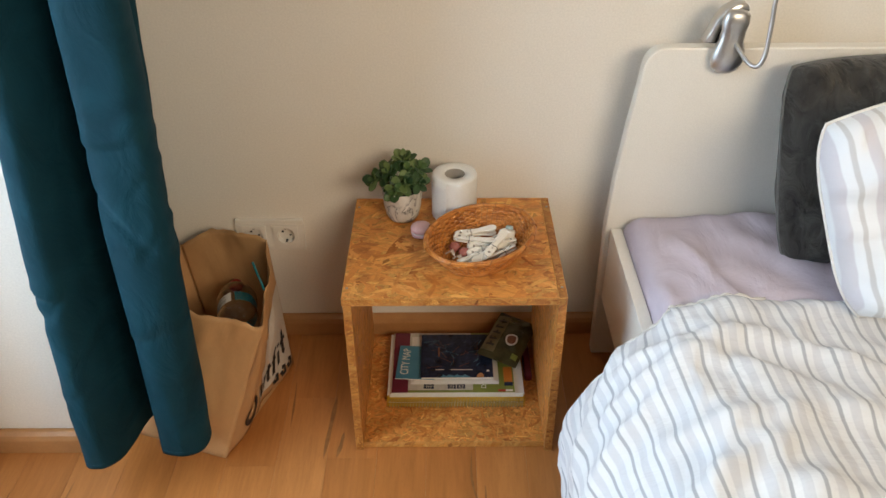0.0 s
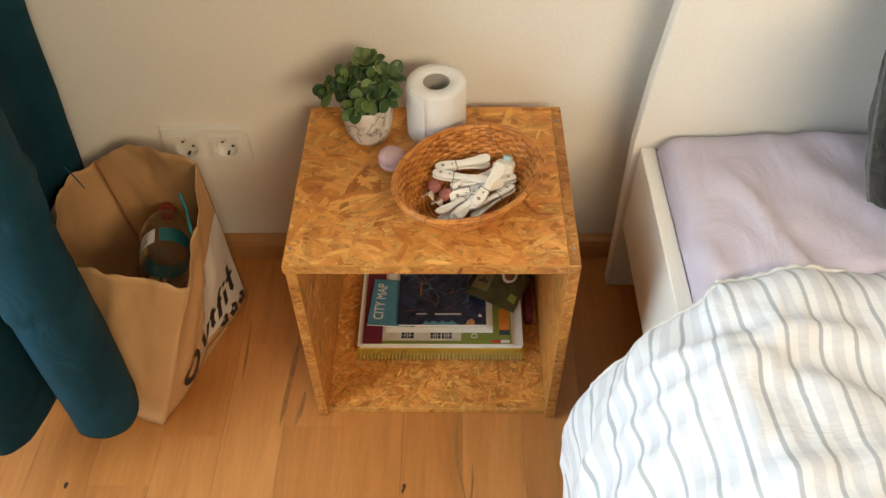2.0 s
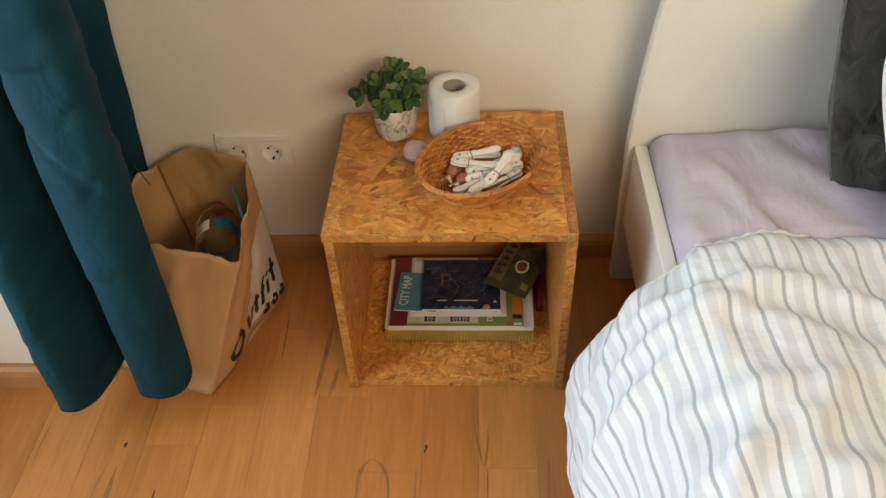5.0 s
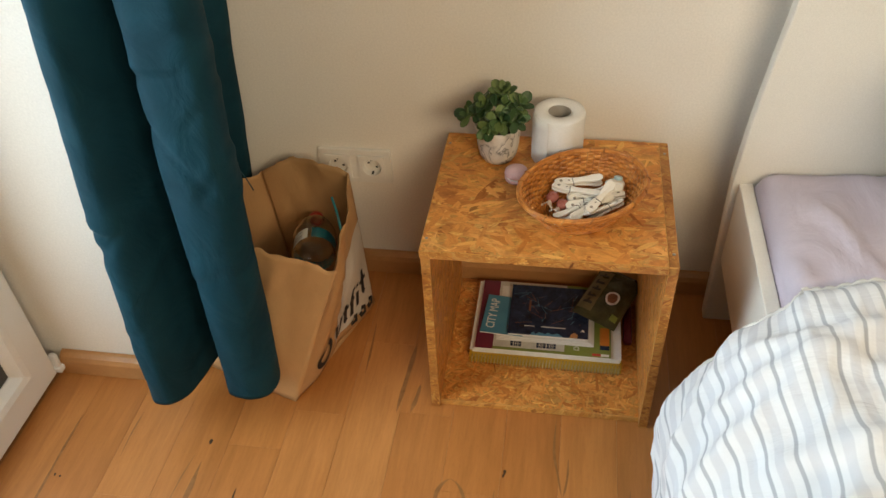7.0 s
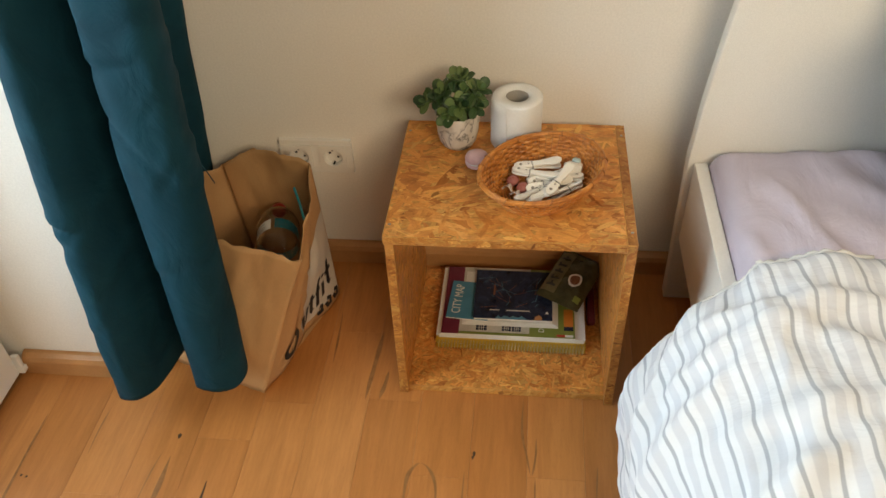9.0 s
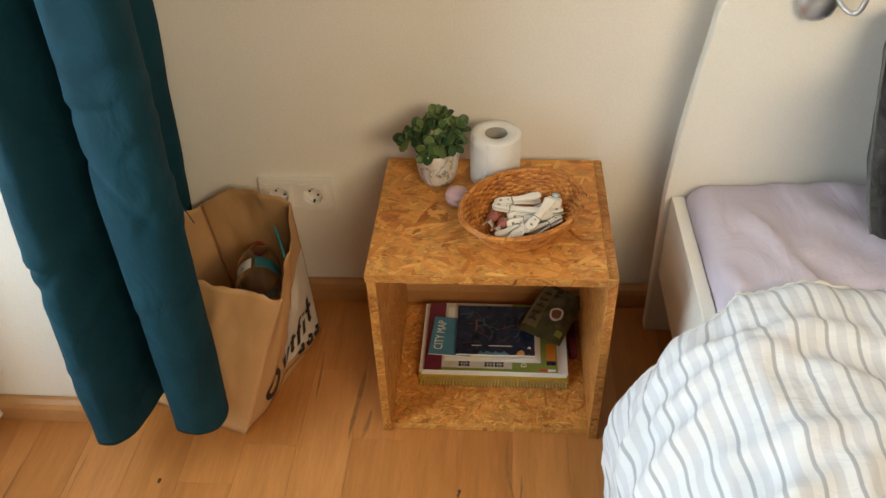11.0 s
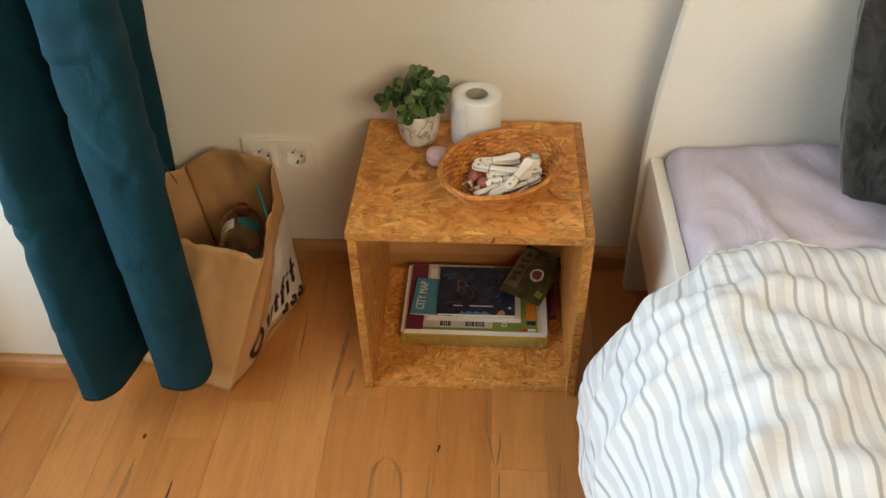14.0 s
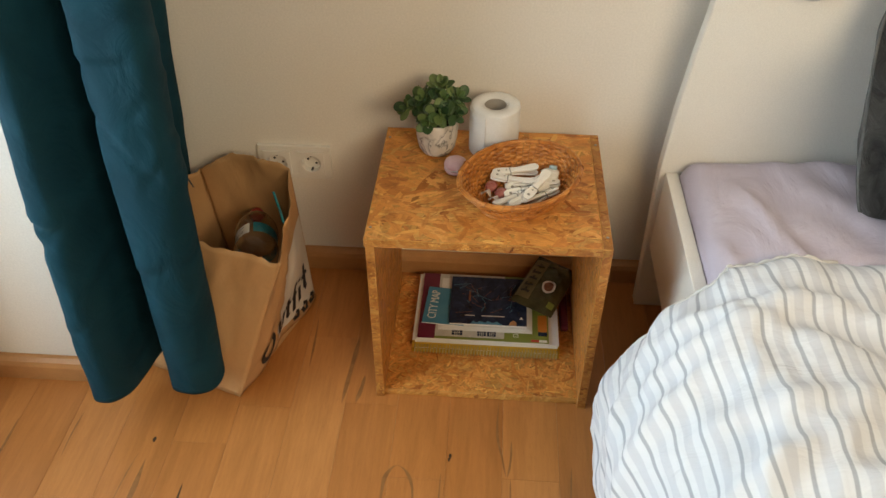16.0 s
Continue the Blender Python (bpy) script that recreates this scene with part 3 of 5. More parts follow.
def balcony_door():
    d = thing("door_1", (-0.90, -0.86, 0), "closed white plastic balcony door with a double-glazed pane", "door", kind="structure")
    y0, y1, z0, z1, w = -0.398, -1.30, 0.014, 2.10, 0.088
    xo, xi = -0.868, -0.925

    corners = [(y0, z0), (y1, z0), (y1, z1), (y0, z1)]
    cy, cz = (y0 + y1) / 2, (z0 + z1) / 2

    def inset(k):
        return [(y + (k if y < cy else -k), z + (k if z < cz else -k)) for y, z in corners]
    for k, nm in ((0, "bottom_rail"), (1, "lock_stile"), (2, "top_rail"), (3, "hinge_stile")):
        bm = bmesh.new()
        rings = []
        for ins, x in ((0.0, xi), (0.0, xo - 0.004), (0.004, xo), (0.060, xo), (0.072, xo - 0.004), (w, xo - 0.018), (w, xi)):
            c = inset(ins)
            rings.append((Vector((x, *c[k])), Vector((x, *c[(k + 1) % 4]))))
        va = [[bm.verts.new(p) for p in r] for r in rings]
        for i in range(len(va)):
            j = (i + 1) % len(va)
            bm.faces.new((va[i][0], va[i][1], va[j][1], va[j][0]))
        bmesh.ops.recalc_face_normals(bm, faces=bm.faces[:])
        part(nm, bm, UPVC, d)

    def ring(ins0, ins1, x0, x1):
        a, b_ = inset(ins0), inset(ins1)
        out = []
        for k in range(4):
            bm = bmesh.new()
            q = [a[k], a[(k + 1) % 4], b_[(k + 1) % 4], b_[k]]
            lo = [bm.verts.new((x0, *p)) for p in q]
            hi = [bm.verts.new((x1, *p)) for p in q]
            bm.faces.new(lo), bm.faces.new(hi[::-1])
            for i in range(4):
                bm.faces.new((lo[i], lo[(i + 1) % 4], hi[(i + 1) % 4], hi[i]))
            bmesh.ops.recalc_face_normals(bm, faces=bm.faces[:])
            out.append(bm)
        return join(*out)
    part("gasket", ring(w - 0.002, w + 0.016, -0.905, -0.889), GASKET, d, "dark grey rubber gasket")
    # solid white bar modelled in place of the frame's reflected far side
    part("mirrored_frame_bar", ring(w + 0.010, w + 0.026, -0.917, -0.9065), UPVC, d, "pale bar standing for the frame mirrored in the glass")
    iy = inset(w - 0.004)
    pane = part("pane", box(-0.903, -0.899, iy[1][0], iy[0][0], iy[0][1], iy[2][1]), GLASS, d, "clear glass")
    pane.visible_shadow = False
    part("hinge_cover", join(box(-0.874, -0.858, -0.398, -0.388, 0.022, 0.064, 0.003), box(-0.872, -0.855, -0.402, -0.386, 0.018, 0.032, 0.003)), UPVC, d, "white plastic hinge cover")


balcony_door()


def assumed_window():
    # never in view; added round the opening that carries the warm daylight lamp
    d = thing("window_1", ((WX0 + WX1) / 2, Y0 - 0.14, WZ0), "unseen white framed window across the room, assumed to let in daylight", "window", kind="structure")
    y0, y1, f = Y0 - 0.16, Y0 - 0.10, 0.05
    part("window_frame", join(box(WX0, WX0 + f, y0, y1, WZ0, WZ1, 0.004), box(WX1 - f, WX1, y0, y1, WZ0, WZ1, 0.004),
                              box(WX0 + f, WX1 - f, y0, y1, WZ0, WZ0 + f, 0.004), box(WX0 + f, WX1 - f, y0, y1, WZ1 - f, WZ1, 0.004)), UPVC, d)
    part("window_sill", box(WX0 - 0.05, WX1 + 0.05, Y0 - 0.10, Y0 + 0.08, WZ0 - 0.03, WZ0, 0.006), UPVC, d)


assumed_window()


def wall_socket():
    s = thing("wall_socket", (-0.308, 0, 0.287), "cream double power socket in one frame on the wall", "socket")
    x0, x1, z0, z1 = -0.384, -0.233, 0.246, 0.327
    zc, q = (z0 + z1) / 2, 0.0275
    part("frame", join(box(x0, x1, -0.010, -0.0005, zc + q, z1, 0.002), box(x0, x1, -0.010, -0.0005, z0, zc - q, 0.002), box(x0, -0.3445 - q, -0.0098, -0.0005, zc - q, zc + q),
                       box(-0.3445 + q, -0.2735 - q, -0.0098, -0.0005, zc - q, zc + q), box(-0.2735 + q, x1, -0.0098, -0.0005, zc - q, zc + q)), SOCKET, s)
    for cx in (-0.3445, -0.2735):
        cz = (z0 + z1) / 2
        # a plate with a round well
        n = 32
        rows = []
        sq = []
        for k in range(n):
            a = math.tau * k / n
            c_, s_ = math.cos(a), math.sin(a)
            q = 0.0275 / max(abs(c_), abs(s_))
            sq.append((cx + q * c_, -0.0135, cz + q * s_))
        rows.append([(x, -0.004, z) for x, _, z in sq])
        rows.append(sq)
        for r, dep in ((0.0205, -0.0137), (0.0195, -0.013), (0.0188, -0.001), (0.0, -0.001)):
            rows.append([(cx + r * math.cos(math.tau * k / n), dep, cz + r * math.sin(math.tau * k / n)) for k in range(n)])
        bm = grid_mesh(rows, closed_v=True)
        bmesh.ops.remove_doubles(bm, verts=bm.verts[:], dist=1e-6)
        bmesh.ops.recalc_face_normals(bm, faces=bm.faces[:])
        for f in bm.faces:
            f.smooth = False
        p = part("socket_insert", bm, SOCKET, s)
        for sx in (-1, 1):
            hole = lathe([(0.0, 0.0), (0.0026, 0.0), (0.0026, 0.0006), (0.0, 0.0006)], steps=12)
            part("pin_hole", moved(hole, Matrix.Translation((cx + 0.0095 * sx * math.cos(0.5), -0.0012, cz + 0.0095 * sx * math.sin(0.5) * -1)) @ Matrix.Rotation(radians(90), 4, "X")), BLACKPL, p, "dark pin hole")
        for sz in (-1, 1):
            part("earth_clip", box(cx - 0.0018, cx + 0.0018, -0.011, -0.0015, cz + sz * 0.0165 - 0.0012, cz + sz * 0.0165 + 0.0012), STEEL if sz > 0 else BLACKPL, p, "metal earth clip")


wall_socket()

# ---- bedside box ----
SX0, SX1, SYB, SYF, SH, BT = -0.103, 0.301, -0.047, -0.385, 0.4045, 0.0155


def strands(w, h, count, seed, m, small=1.0, along=0.5):
    """Overlapping flat strands over a w by h board face, laid by the pose m; most lie near the x axis."""
    rng = random.Random(seed)
    bm = bmesh.new()
    lay = bm.loops.layers.uv.verify()
    for k in range(count):
        chip = rng.random() < 0.22
        L = min(0.105, rng.lognormvariate(-4.3 if chip else -3.12, 0.42)) * small
        wd = min(L * 0.55, rng.lognormvariate(-5.6 if chip else -4.75, 0.48) * small)
        a = rng.gauss(0.0, along) if rng.random() < 0.75 else rng.uniform(-1.57, 1.57)
        cx, cy = rng.uniform(-0.01, w + 0.01), rng.uniform(-0.01, h + 0.01)
        ca, sa = math.cos(a), math.sin(a)
        z0 = 0.00012 + 0.00040 * rng.random()
        tilt, roll = rng.uniform(-0.005, 0.005), rng.uniform(-0.018, 0.018)
        low = [(-L * 0.5, -wd * rng.uniform(0.0, 0.35))] + [(L * (q + rng.uniform(-0.05, 0.05)), -wd * rng.uniform(0.32, 0.58)) for q in (-0.3, -0.05, 0.22)] + [(L * rng.uniform(0.42, 0.5), -wd * rng.uniform(0.0, 0.4))]
        high = [(L * rng.uniform(0.44, 0.54), wd * rng.uniform(0.1, 0.45))] + [(L * (q + rng.uniform(-0.05, 0.05)), wd * rng.uniform(0.32, 0.58)) for q in (0.25, 0.0, -0.28)] + [(-L * rng.uniform(0.4, 0.52), wd * rng.uniform(0.05, 0.4))]
        vs = []
        for x, y in low + high:
            px, py = cx + x * ca - y * sa, cy + x * sa + y * ca
            px, py = min(max(px, 0.0004), w - 0.0004), min(max(py, 0.0004), h - 0.0004)
            vs.append(bm.verts.new((px, py, min(0.00058, max(0.00006, z0 + tilt * x + roll * y)))))
        try:
            f = bm.faces.new(vs)
        except ValueError:
            continue
        for lp, (x, y) in zip(f.loops, low + high):
            lp[lay].uv = (x + k * 0.37, y + k * 0.011)
    bm.normal_update()
    return moved(bm, m)


def bedside_box():
    s = thing("bedside_table", ((SX0 + SX1) / 2, (SYB + SYF) / 2, 0), "open cube bedside table of varnished strand board", "bedside table")
    part("top_board", box(SX0 - 0.001, SX1 - BT - 0.0001, SYF - 0.002, SYB, SH - BT, SH, 0.0004, 1), OSB, s)
    part("bottom_board", box(SX0 + BT, SX1 - BT, SYF + 0.010, SYB, 0.001, BT, 0.001, 1), OSB, s)
    part("side_board", box(SX0, SX0 + BT, SYF + 0.004, SYB, 0.001, SH - BT - 0.0002, 0.0012, 1), OSB, s, swap=True)
    part("side_board", box(SX1 - BT, SX1, SYF, SYB, 0.001, SH - 0.0002, 0.0004, 1), OSB, s, swap=True)
    w, d, h = SX1 - SX0, SYB - SYF, SH - BT

    def side(x, y, z, ex, ey):
        ex, ey = Vector(ex), Vector(ey)
        n = ex.cross(ey)
        return Matrix(((ex.x, ey.x, n.x, x), (ex.y, ey.y, n.y, y), (ex.z, ey.z, n.z, z), (0, 0, 0, 1)))
    for nm, bm in (("top_strand_layer", strands(w - BT - 0.001, d, 1050, 1, side(SX0, SYF, SH, (1, 0, 0), (0, 1, 0)))),
                   ("bottom_strand_layer", strands(w - 2 * BT, d - 0.012, 2600, 2, side(SX0 + BT, SYF + 0.012, BT, (1, 0, 0), (0, 1, 0)), 0.5, 0.9)),
                   ("side_strand_layer", strands(d - 0.006, h - BT, 1800, 3, side(SX0 + BT, SYF + 0.005, BT, (0, 1, 0), (0, 0, 1)), 0.6, 0.9)),
                   ("side_strand_layer", strands(d - 0.006, h - BT, 1800, 4, side(SX1 - BT, SYB, BT, (0, -1, 0), (0, 0, 1)), 0.6, 0.9)),
                   ("side_strand_layer", strands(d - 0.004, SH - 0.004, 800, 5, side(SX1, SYF + 0.002, 0.002, (0, 1, 0), (0, 0, 1)))),
                   ("side_strand_layer", strands(d - 0.006, h - 0.003, 800, 6, side(SX0, SYB, 0.002, (0, -1, 0), (0, 0, 1)))),
                   ("edge_strand_layer", strands(w - BT - 0.001, BT, 420, 7, side(SX0, SYF - 0.002, SH - BT, (1, 0, 0), (0, 0, 1)), 0.5)),
                   ("edge_strand_layer", strands(BT, h - 0.002, 360, 8, side(SX0, SYF + 0.004, 0.001, (1, 0, 0), (0, 0, 1)), 0.5)),
                   ("edge_strand_layer", strands(BT, SH - 0.003, 360, 9, side(SX1 - BT, SYF, 0.001, (1, 0, 0), (0, 0, 1)), 0.5)),
                   ("edge_strand_layer", strands(BT, d, 420, 10, side(SX1 - BT, SYF, SH - 0.0001, (1, 0, 0), (0, 1, 0)), 0.5))):
        tagged(part(nm, bm, STRAND_EDGE if nm == "edge_strand_layer" else STRAND, s, "pressed wood strands", uv=False), kind="stuff")
    for x in (SX0 + 0.007, SX1 - 0.007):
        for y in (SYF + 0.03, SYB - 0.035):
            part("screw", lathe([(0.0, 0.0), (0.0028, 0.0), (0.0026, 0.0006), (0.0008, 0.0002), (0.0, 0.0)], (x, y, SH + 0.0005), 12), STEEL, s, "small steel screw head")


bedside_box()
TOP = SH + 0.0006


def plant():
    cx, cy = -0.003, -0.118
    p = thing("potted_plant", (cx, cy, TOP), "small green succulent in a marbled white ceramic pot", "plant")
    part("pot", lathe([(0.0, 0.0), (0.022, 0.0), (0.028, 0.002), (0.0335, 0.012), (0.0375, 0.032), (0.0402, 0.066), (0.0408, 0.071), (0.039, 0.0718), (0.0375, 0.067), (0.0355, 0.058), (0.0, 0.058)], (cx, cy, TOP), 48), MARBLE, p, "marbled white pot", smooth=True)
    soil = lathe([(0.0, 0.063), (0.02, 0.0625), (0.0362, 0.060)], (cx, cy, TOP), 32)
    for v in soil.verts:
        v.co.z += 0.002 * fbm(v.co.x * 90, v.co.y * 90)
    part("soil", soil, SOIL, p, "dark soil", smooth=True)

    def leaf(length, width, curl):
        rows = []
        for i in range(10):
            t = (i / 9) ** 0.8
            w = width * (math.sqrt(max(0.0, 1 - ((t - 0.6) / 0.41) ** 2)) if t > 0.6 else 0.20 + 0.80 * math.sin(t / 0.6 * math.pi / 2) ** 1.3)
            row = []
            for j in range(5):
                q = (j - 2) / 2
                row.append((q * w / 2, length * t, curl * length * t * t + 0.10 * width * q * q - 0.0008))
            rows.append(row)
        return thicken(grid_mesh(rows), 0.0011)
    rng = random.Random(11)
    # rosettes: base offset, tip offset, leaf count, leaf length
    heads = [((0.000, -0.012), (0.010, -0.026, 0.094), 9, 0.032), ((-0.012, 0.0), (-0.050, -0.012, 0.096), 8, 0.030),
             ((-0.008, 0.01), (-0.024, 0.000, 0.106), 8, 0.031), ((0.006, 0.012), (0.004, 0.024, 0.122), 8, 0.031),
             ((0.012, 0.004), (0.038, 0.010, 0.106), 8, 0.030), ((0.01, -0.008), (0.036, -0.022, 0.092), 7, 0.029),
             ((-0.008, -0.012), (-0.014, -0.036, 0.082), 6, 0.029), ((-0.01, 0.012), (-0.034, 0.028, 0.098), 6, 0.028), ((0.0, 0.0), (0.008, 0.000, 0.108), 6, 0.029)]
    for (bx, by), (tx, ty, tz), n, ll in heads:
        a, b_ = Vector((cx + bx, cy + by, TOP + 0.058)), Vector((cx + tx, cy + ty, TOP + tz))
        mid = (a + b_) / 2 + Vector((0, 0, 0.008))
        part("stem", tube([a, mid, b_], 0.0017, 6), STEM, p, smooth=True)
        axis = ((b_ - mid).normalized() + Vector((0, -0.45, 0.25))).normalized()
        q = axis.to_track_quat("Z", "Y").to_matrix().to_4x4()
        n += 3
        for k in range(n):
            inner = k >= n - 4
            el = radians(rng.uniform(45, 70) if inner else rng.uniform(5, 42))
            sc = (0.68 if inner else 1.0) * rng.uniform(0.85, 1.12)
            m = Matrix.Translation(b_ - axis * (0.0 if inner else rng.uniform(0.002, 0.012))) @ q @ Matrix.Rotation(k * 2.4 + rng.uniform(-0.25, 0.25), 4, "Z") @ Matrix.Rotation(el, 4, "X")
            part("leaf", moved(leaf(ll * 0.96 * sc, ll * 0.62 * sc, rng.uniform(-0.12, 0.10)), m), LEAF, p, smooth=True)
    for k in range(4):
        m = Matrix.Translation((cx, cy, TOP + 0.066)) @ Matrix.Rotation(k * 0.9 + 0.3, 4, "Z") @ Matrix.Translation((0, 0.012, 0)) @ Matrix.Rotation(radians(22), 4, "X")
        part("leaf", moved(leaf(0.029, 0.022, -0.2), m), LEAF, p, smooth=True)


plant()


def toilet_roll():
    cx, cy = 0.1025, -0.1035
    t = thing("toilet_roll", (cx, cy, TOP), "fresh white toilet paper roll standing on end", "toilet roll")
    R, r, h = 0.0450, 0.0203, 0.0935
    n = 64
    prof = [(r, 0.001), (R - 0.002, 0.0), (R, 0.002), (R, h - 0.003), (R - 0.0015, h), (R - 0.012, h + 0.0005), (r + 0.008, h - 0.0005), (r, h - 0.001), (r, 0.001)]
    bm = lathe(prof, (cx, cy, TOP), n)
    for v in bm.verts:
        d = Vector((v.co.x - cx, v.co.y - cy, 0))
        if d.length > 0.04:
            v.co += d.normalized() * 0.0007 * noise.noise(Vector((v.co.x * 40, v.co.y * 40, v.co.z * 12)))
    part("paper", bm, TISSUE, t, smooth=True)
    part("core", lathe([(r - 0.0002, 0.0008), (r - 0.0002, h - 0.0015), (r - 0.0014, h - 0.0015), (r - 0.0014, 0.0008), (r - 0.0002, 0.0008)], (cx, cy, TOP), 40), CARD, t, "grey cardboard core", smooth=True)
    # the loose end of the paper
    rows = []
    for k in range(14):
        a = radians(250 - 5 * k)
        rr = R + 0.0012 + (0.0012 if k == 0 else 0)
        rows.append([(cx + rr * math.cos(a), cy + rr * math.sin(a), TOP + z) for z in np.linspace(0.001, h - 0.001, 6)])
    part("loose_end", thicken(grid_mesh(rows), 0.0006), TISSUE, t, smooth=True)


toilet_roll()


def macaron():
    cx, cy = 0.0355, -0.186
    t = thing("macaron", (cx, cy, TOP), "pale pink macaron-shaped pot beside the basket", "ornament")
    part("lower_shell", lathe([(0, 0), (0.013, 0.0), (0.0185, 0.003), (0.0205, 0.008), (0.0195, 0.0105), (0, 0.0105)], (cx, cy, TOP), 36), PINK, t, smooth=True)
    part("filling", lathe([(0, 0.0105), (0.0185, 0.0105), (0.0188, 0.0135), (0, 0.0135)], (cx, cy, TOP), 36), HEM, t, "pale cream filling", smooth=True)
    part("upper_shell", lathe([(0, 0.0135), (0.0195, 0.0135), (0.0208, 0.0165), (0.019, 0.022), (0.012, 0.0265), (0, 0.028)], (cx, cy, TOP), 36), PINK, t, smooth=True)


macaron()

BKC, BKA, BKB, BKR = (0.149, -0.254), 0.1115, 0.0885, radians(41)


def basket_point(a, s, z):
    """A point on the basket's oval at angle a, scaled by s."""
    x, y = BKA * s * math.cos(a), BKB * s * math.sin(a)
    return Vector((BKC[0] + x * math.cos(BKR) - y * math.sin(BKR), BKC[1] + x * math.sin(BKR) + y * math.cos(BKR), z))


def basket():
    b = thing("wicker_basket", (*BKC, TOP), "shallow oval honey-brown wicker basket holding clothes pegs", "basket")
    z0, hgt, stakes = TOP + 0.004, 0.045, 52
    rng = random.Random(8)

    def sc(t):
        return 0.66 + 0.32 * t ** 0.72

    def band(pts, tall, thick):
        """A flat willow strand, taller than thick, closed round the oval."""
        rings = []
        n = len(pts)
        for i, p in enumerate(pts):
            d = (pts[(i + 1) % n] - pts[i - 1]).normalized()
            out = Vector((d.y, -d.x, 0)).normalized()
            up = Vector((0, 0, 1)) + out * 0.55
            up.normalize()
            side = d.cross(up).normalized()
            rings.append([p + up * (tall * math.cos(q * math.tau / 6)) + side * (thick * math.sin(q * math.tau / 6)) for q in range(6)])
        bm = grid_mesh(rings, closed_u=True, closed_v=True)
        bmesh.ops.recalc_face_normals(bm, faces=bm.faces[:])
        return bm
    rows = 11
    for k in range(rows):
        t = (k + 0.4) / rows
        pts = []
        n = stakes * 5
        ph = rng.uniform(0, 6)
        for i in range(n):
            a = math.tau * i / n
            wave = math.cos(a * stakes / 2 + math.pi * (k % 2)) * 0.0017
            p = basket_point(a, sc(t), z0 + hgt * t)
            out = Vector((p.x - BKC[0], p.y - BKC[1], 0)).normalized()
            pts.append(p + out * wave + Vector((0, 0, 0.0007 * math.sin(4 * a + ph))))
        part("weaver", band(pts, 0.0033 * rng.uniform(0.88, 1.08), 0.0011), WICKER, b, smooth=True)
    for i in range(stakes):
        a = math.tau * (i + 0.5) / stakes
        pts = [basket_point(a, sc(t), z0 + hgt * t) for t in (0, 0.2, 0.45, 0.75, 1.02)]
        part("stake", tube(pts, 0.0013, 6), WICKER_DARK, b, smooth=True)
    # rolled border: long rods lying side by side, bound at intervals
    for q, (ds, dz, r) in enumerate(((0.0, 0.0030, 0.0026), (0.022, 0.0012, 0.0024), (-0.020, 0.0008, 0.0022), (0.012, -0.0022, 0.0022))):
        pts = [basket_point(math.tau * i / 120, 1.0 + ds + 0.004 * math.sin(7 * math.tau * i / 120 + q), z0 + hgt + dz + 0.0008 * math.sin(5 * math.tau * i / 120 + 2 * q)) for i in range(120)]
        part("rim_rod", tube(pts, r, 7, closed=True), WICKER, b, smooth=True)
    for i in range(13):
        a = math.tau * (i + 0.3 * math.sin(i * 2.0)) / 13
        loop = []
        for k in range(12):
            e = math.tau * k / 12
            loop.append(basket_point(a + 0.020 * math.sin(e), 1.002 + 0.046 * math.cos(e), z0 + hgt + 0.0006 + 0.0048 * math.sin(e)))
        part("rim_binding", tube(loop, 0.0014, 5, closed=True), WICKER_DARK, b, smooth=True)
    for k in range(14):
        s = 0.05 + 0.62 * k / 13
        pts = []
        n = 72
        for i in range(n):
            a = math.tau * i / n
            pts.append(basket_point(a, s, z0 + 0.0005 + 0.0014 * math.cos(a * 12 + math.pi * (k % 2))))
        part("base_weaver", tube(pts, 0.0023, 5, closed=True), WICKER, b, smooth=True)
    part("foot_ring", tube([basket_point(math.tau * i / 90, 0.70, TOP + 0.0026) for i in range(90)], 0.0026, 6, closed=True), WICKER, b, smooth=True)


basket()


def peg():
    """A clothes peg along +y from its jaws, lying flat, 0.082 long."""
    p = thing("clothes_peg", (0, 0, 0), "white plastic clothes peg with a steel spring", "clothes peg", "pegs in the basket")
    outline = [(-0.0045, 0.0), (-0.0078, 0.006), (-0.0084, 0.016), (-0.0072, 0.028), (-0.0058, 0.040), (-0.0066, 0.056), (-0.0086, 0.068), (-0.0078, 0.077), (-0.003, 0.0815)]
    full = outline + [(-x, y) for x, y in outline[::-1]]
    for s, nm in ((1, "jaw_arm"), (-1, "jaw_arm")):
        bm = prism(full, 0.0008, 0.0046, bevel=0.0011, seg=1)
        for v in bm.verts:
            v.co.z += 0.0044 * max(0, (v.co.y - 0.03) / 0.05) ** 1.2
            v.co.z *= s
        part(nm, bm, PEGWHITE, p)
        for hy, hr in ((0.011, 0.0026), (0.0245, 0.0018)):
            part("eyelet", moved(lathe([(0, 0), (hr, 0), (hr, 0.0005), (0, 0.0005)], steps=12), Matrix.Translation((0, hy, 0.0046 * s if s > 0 else -0.0051))), CARD, p, "dark moulded eyelet")
    pts = [(0.0088 * math.cos(t), 0.031 + 0.0008 * math.sin(3 * t), 0.0062 * math.sin(t)) for t in np.linspace(0, math.tau, 24, endpoint=False)]
    part("spring", tube(pts, 0.0009, 5, closed=True), STEEL, p, "thin steel spring", smooth=True)
    return p


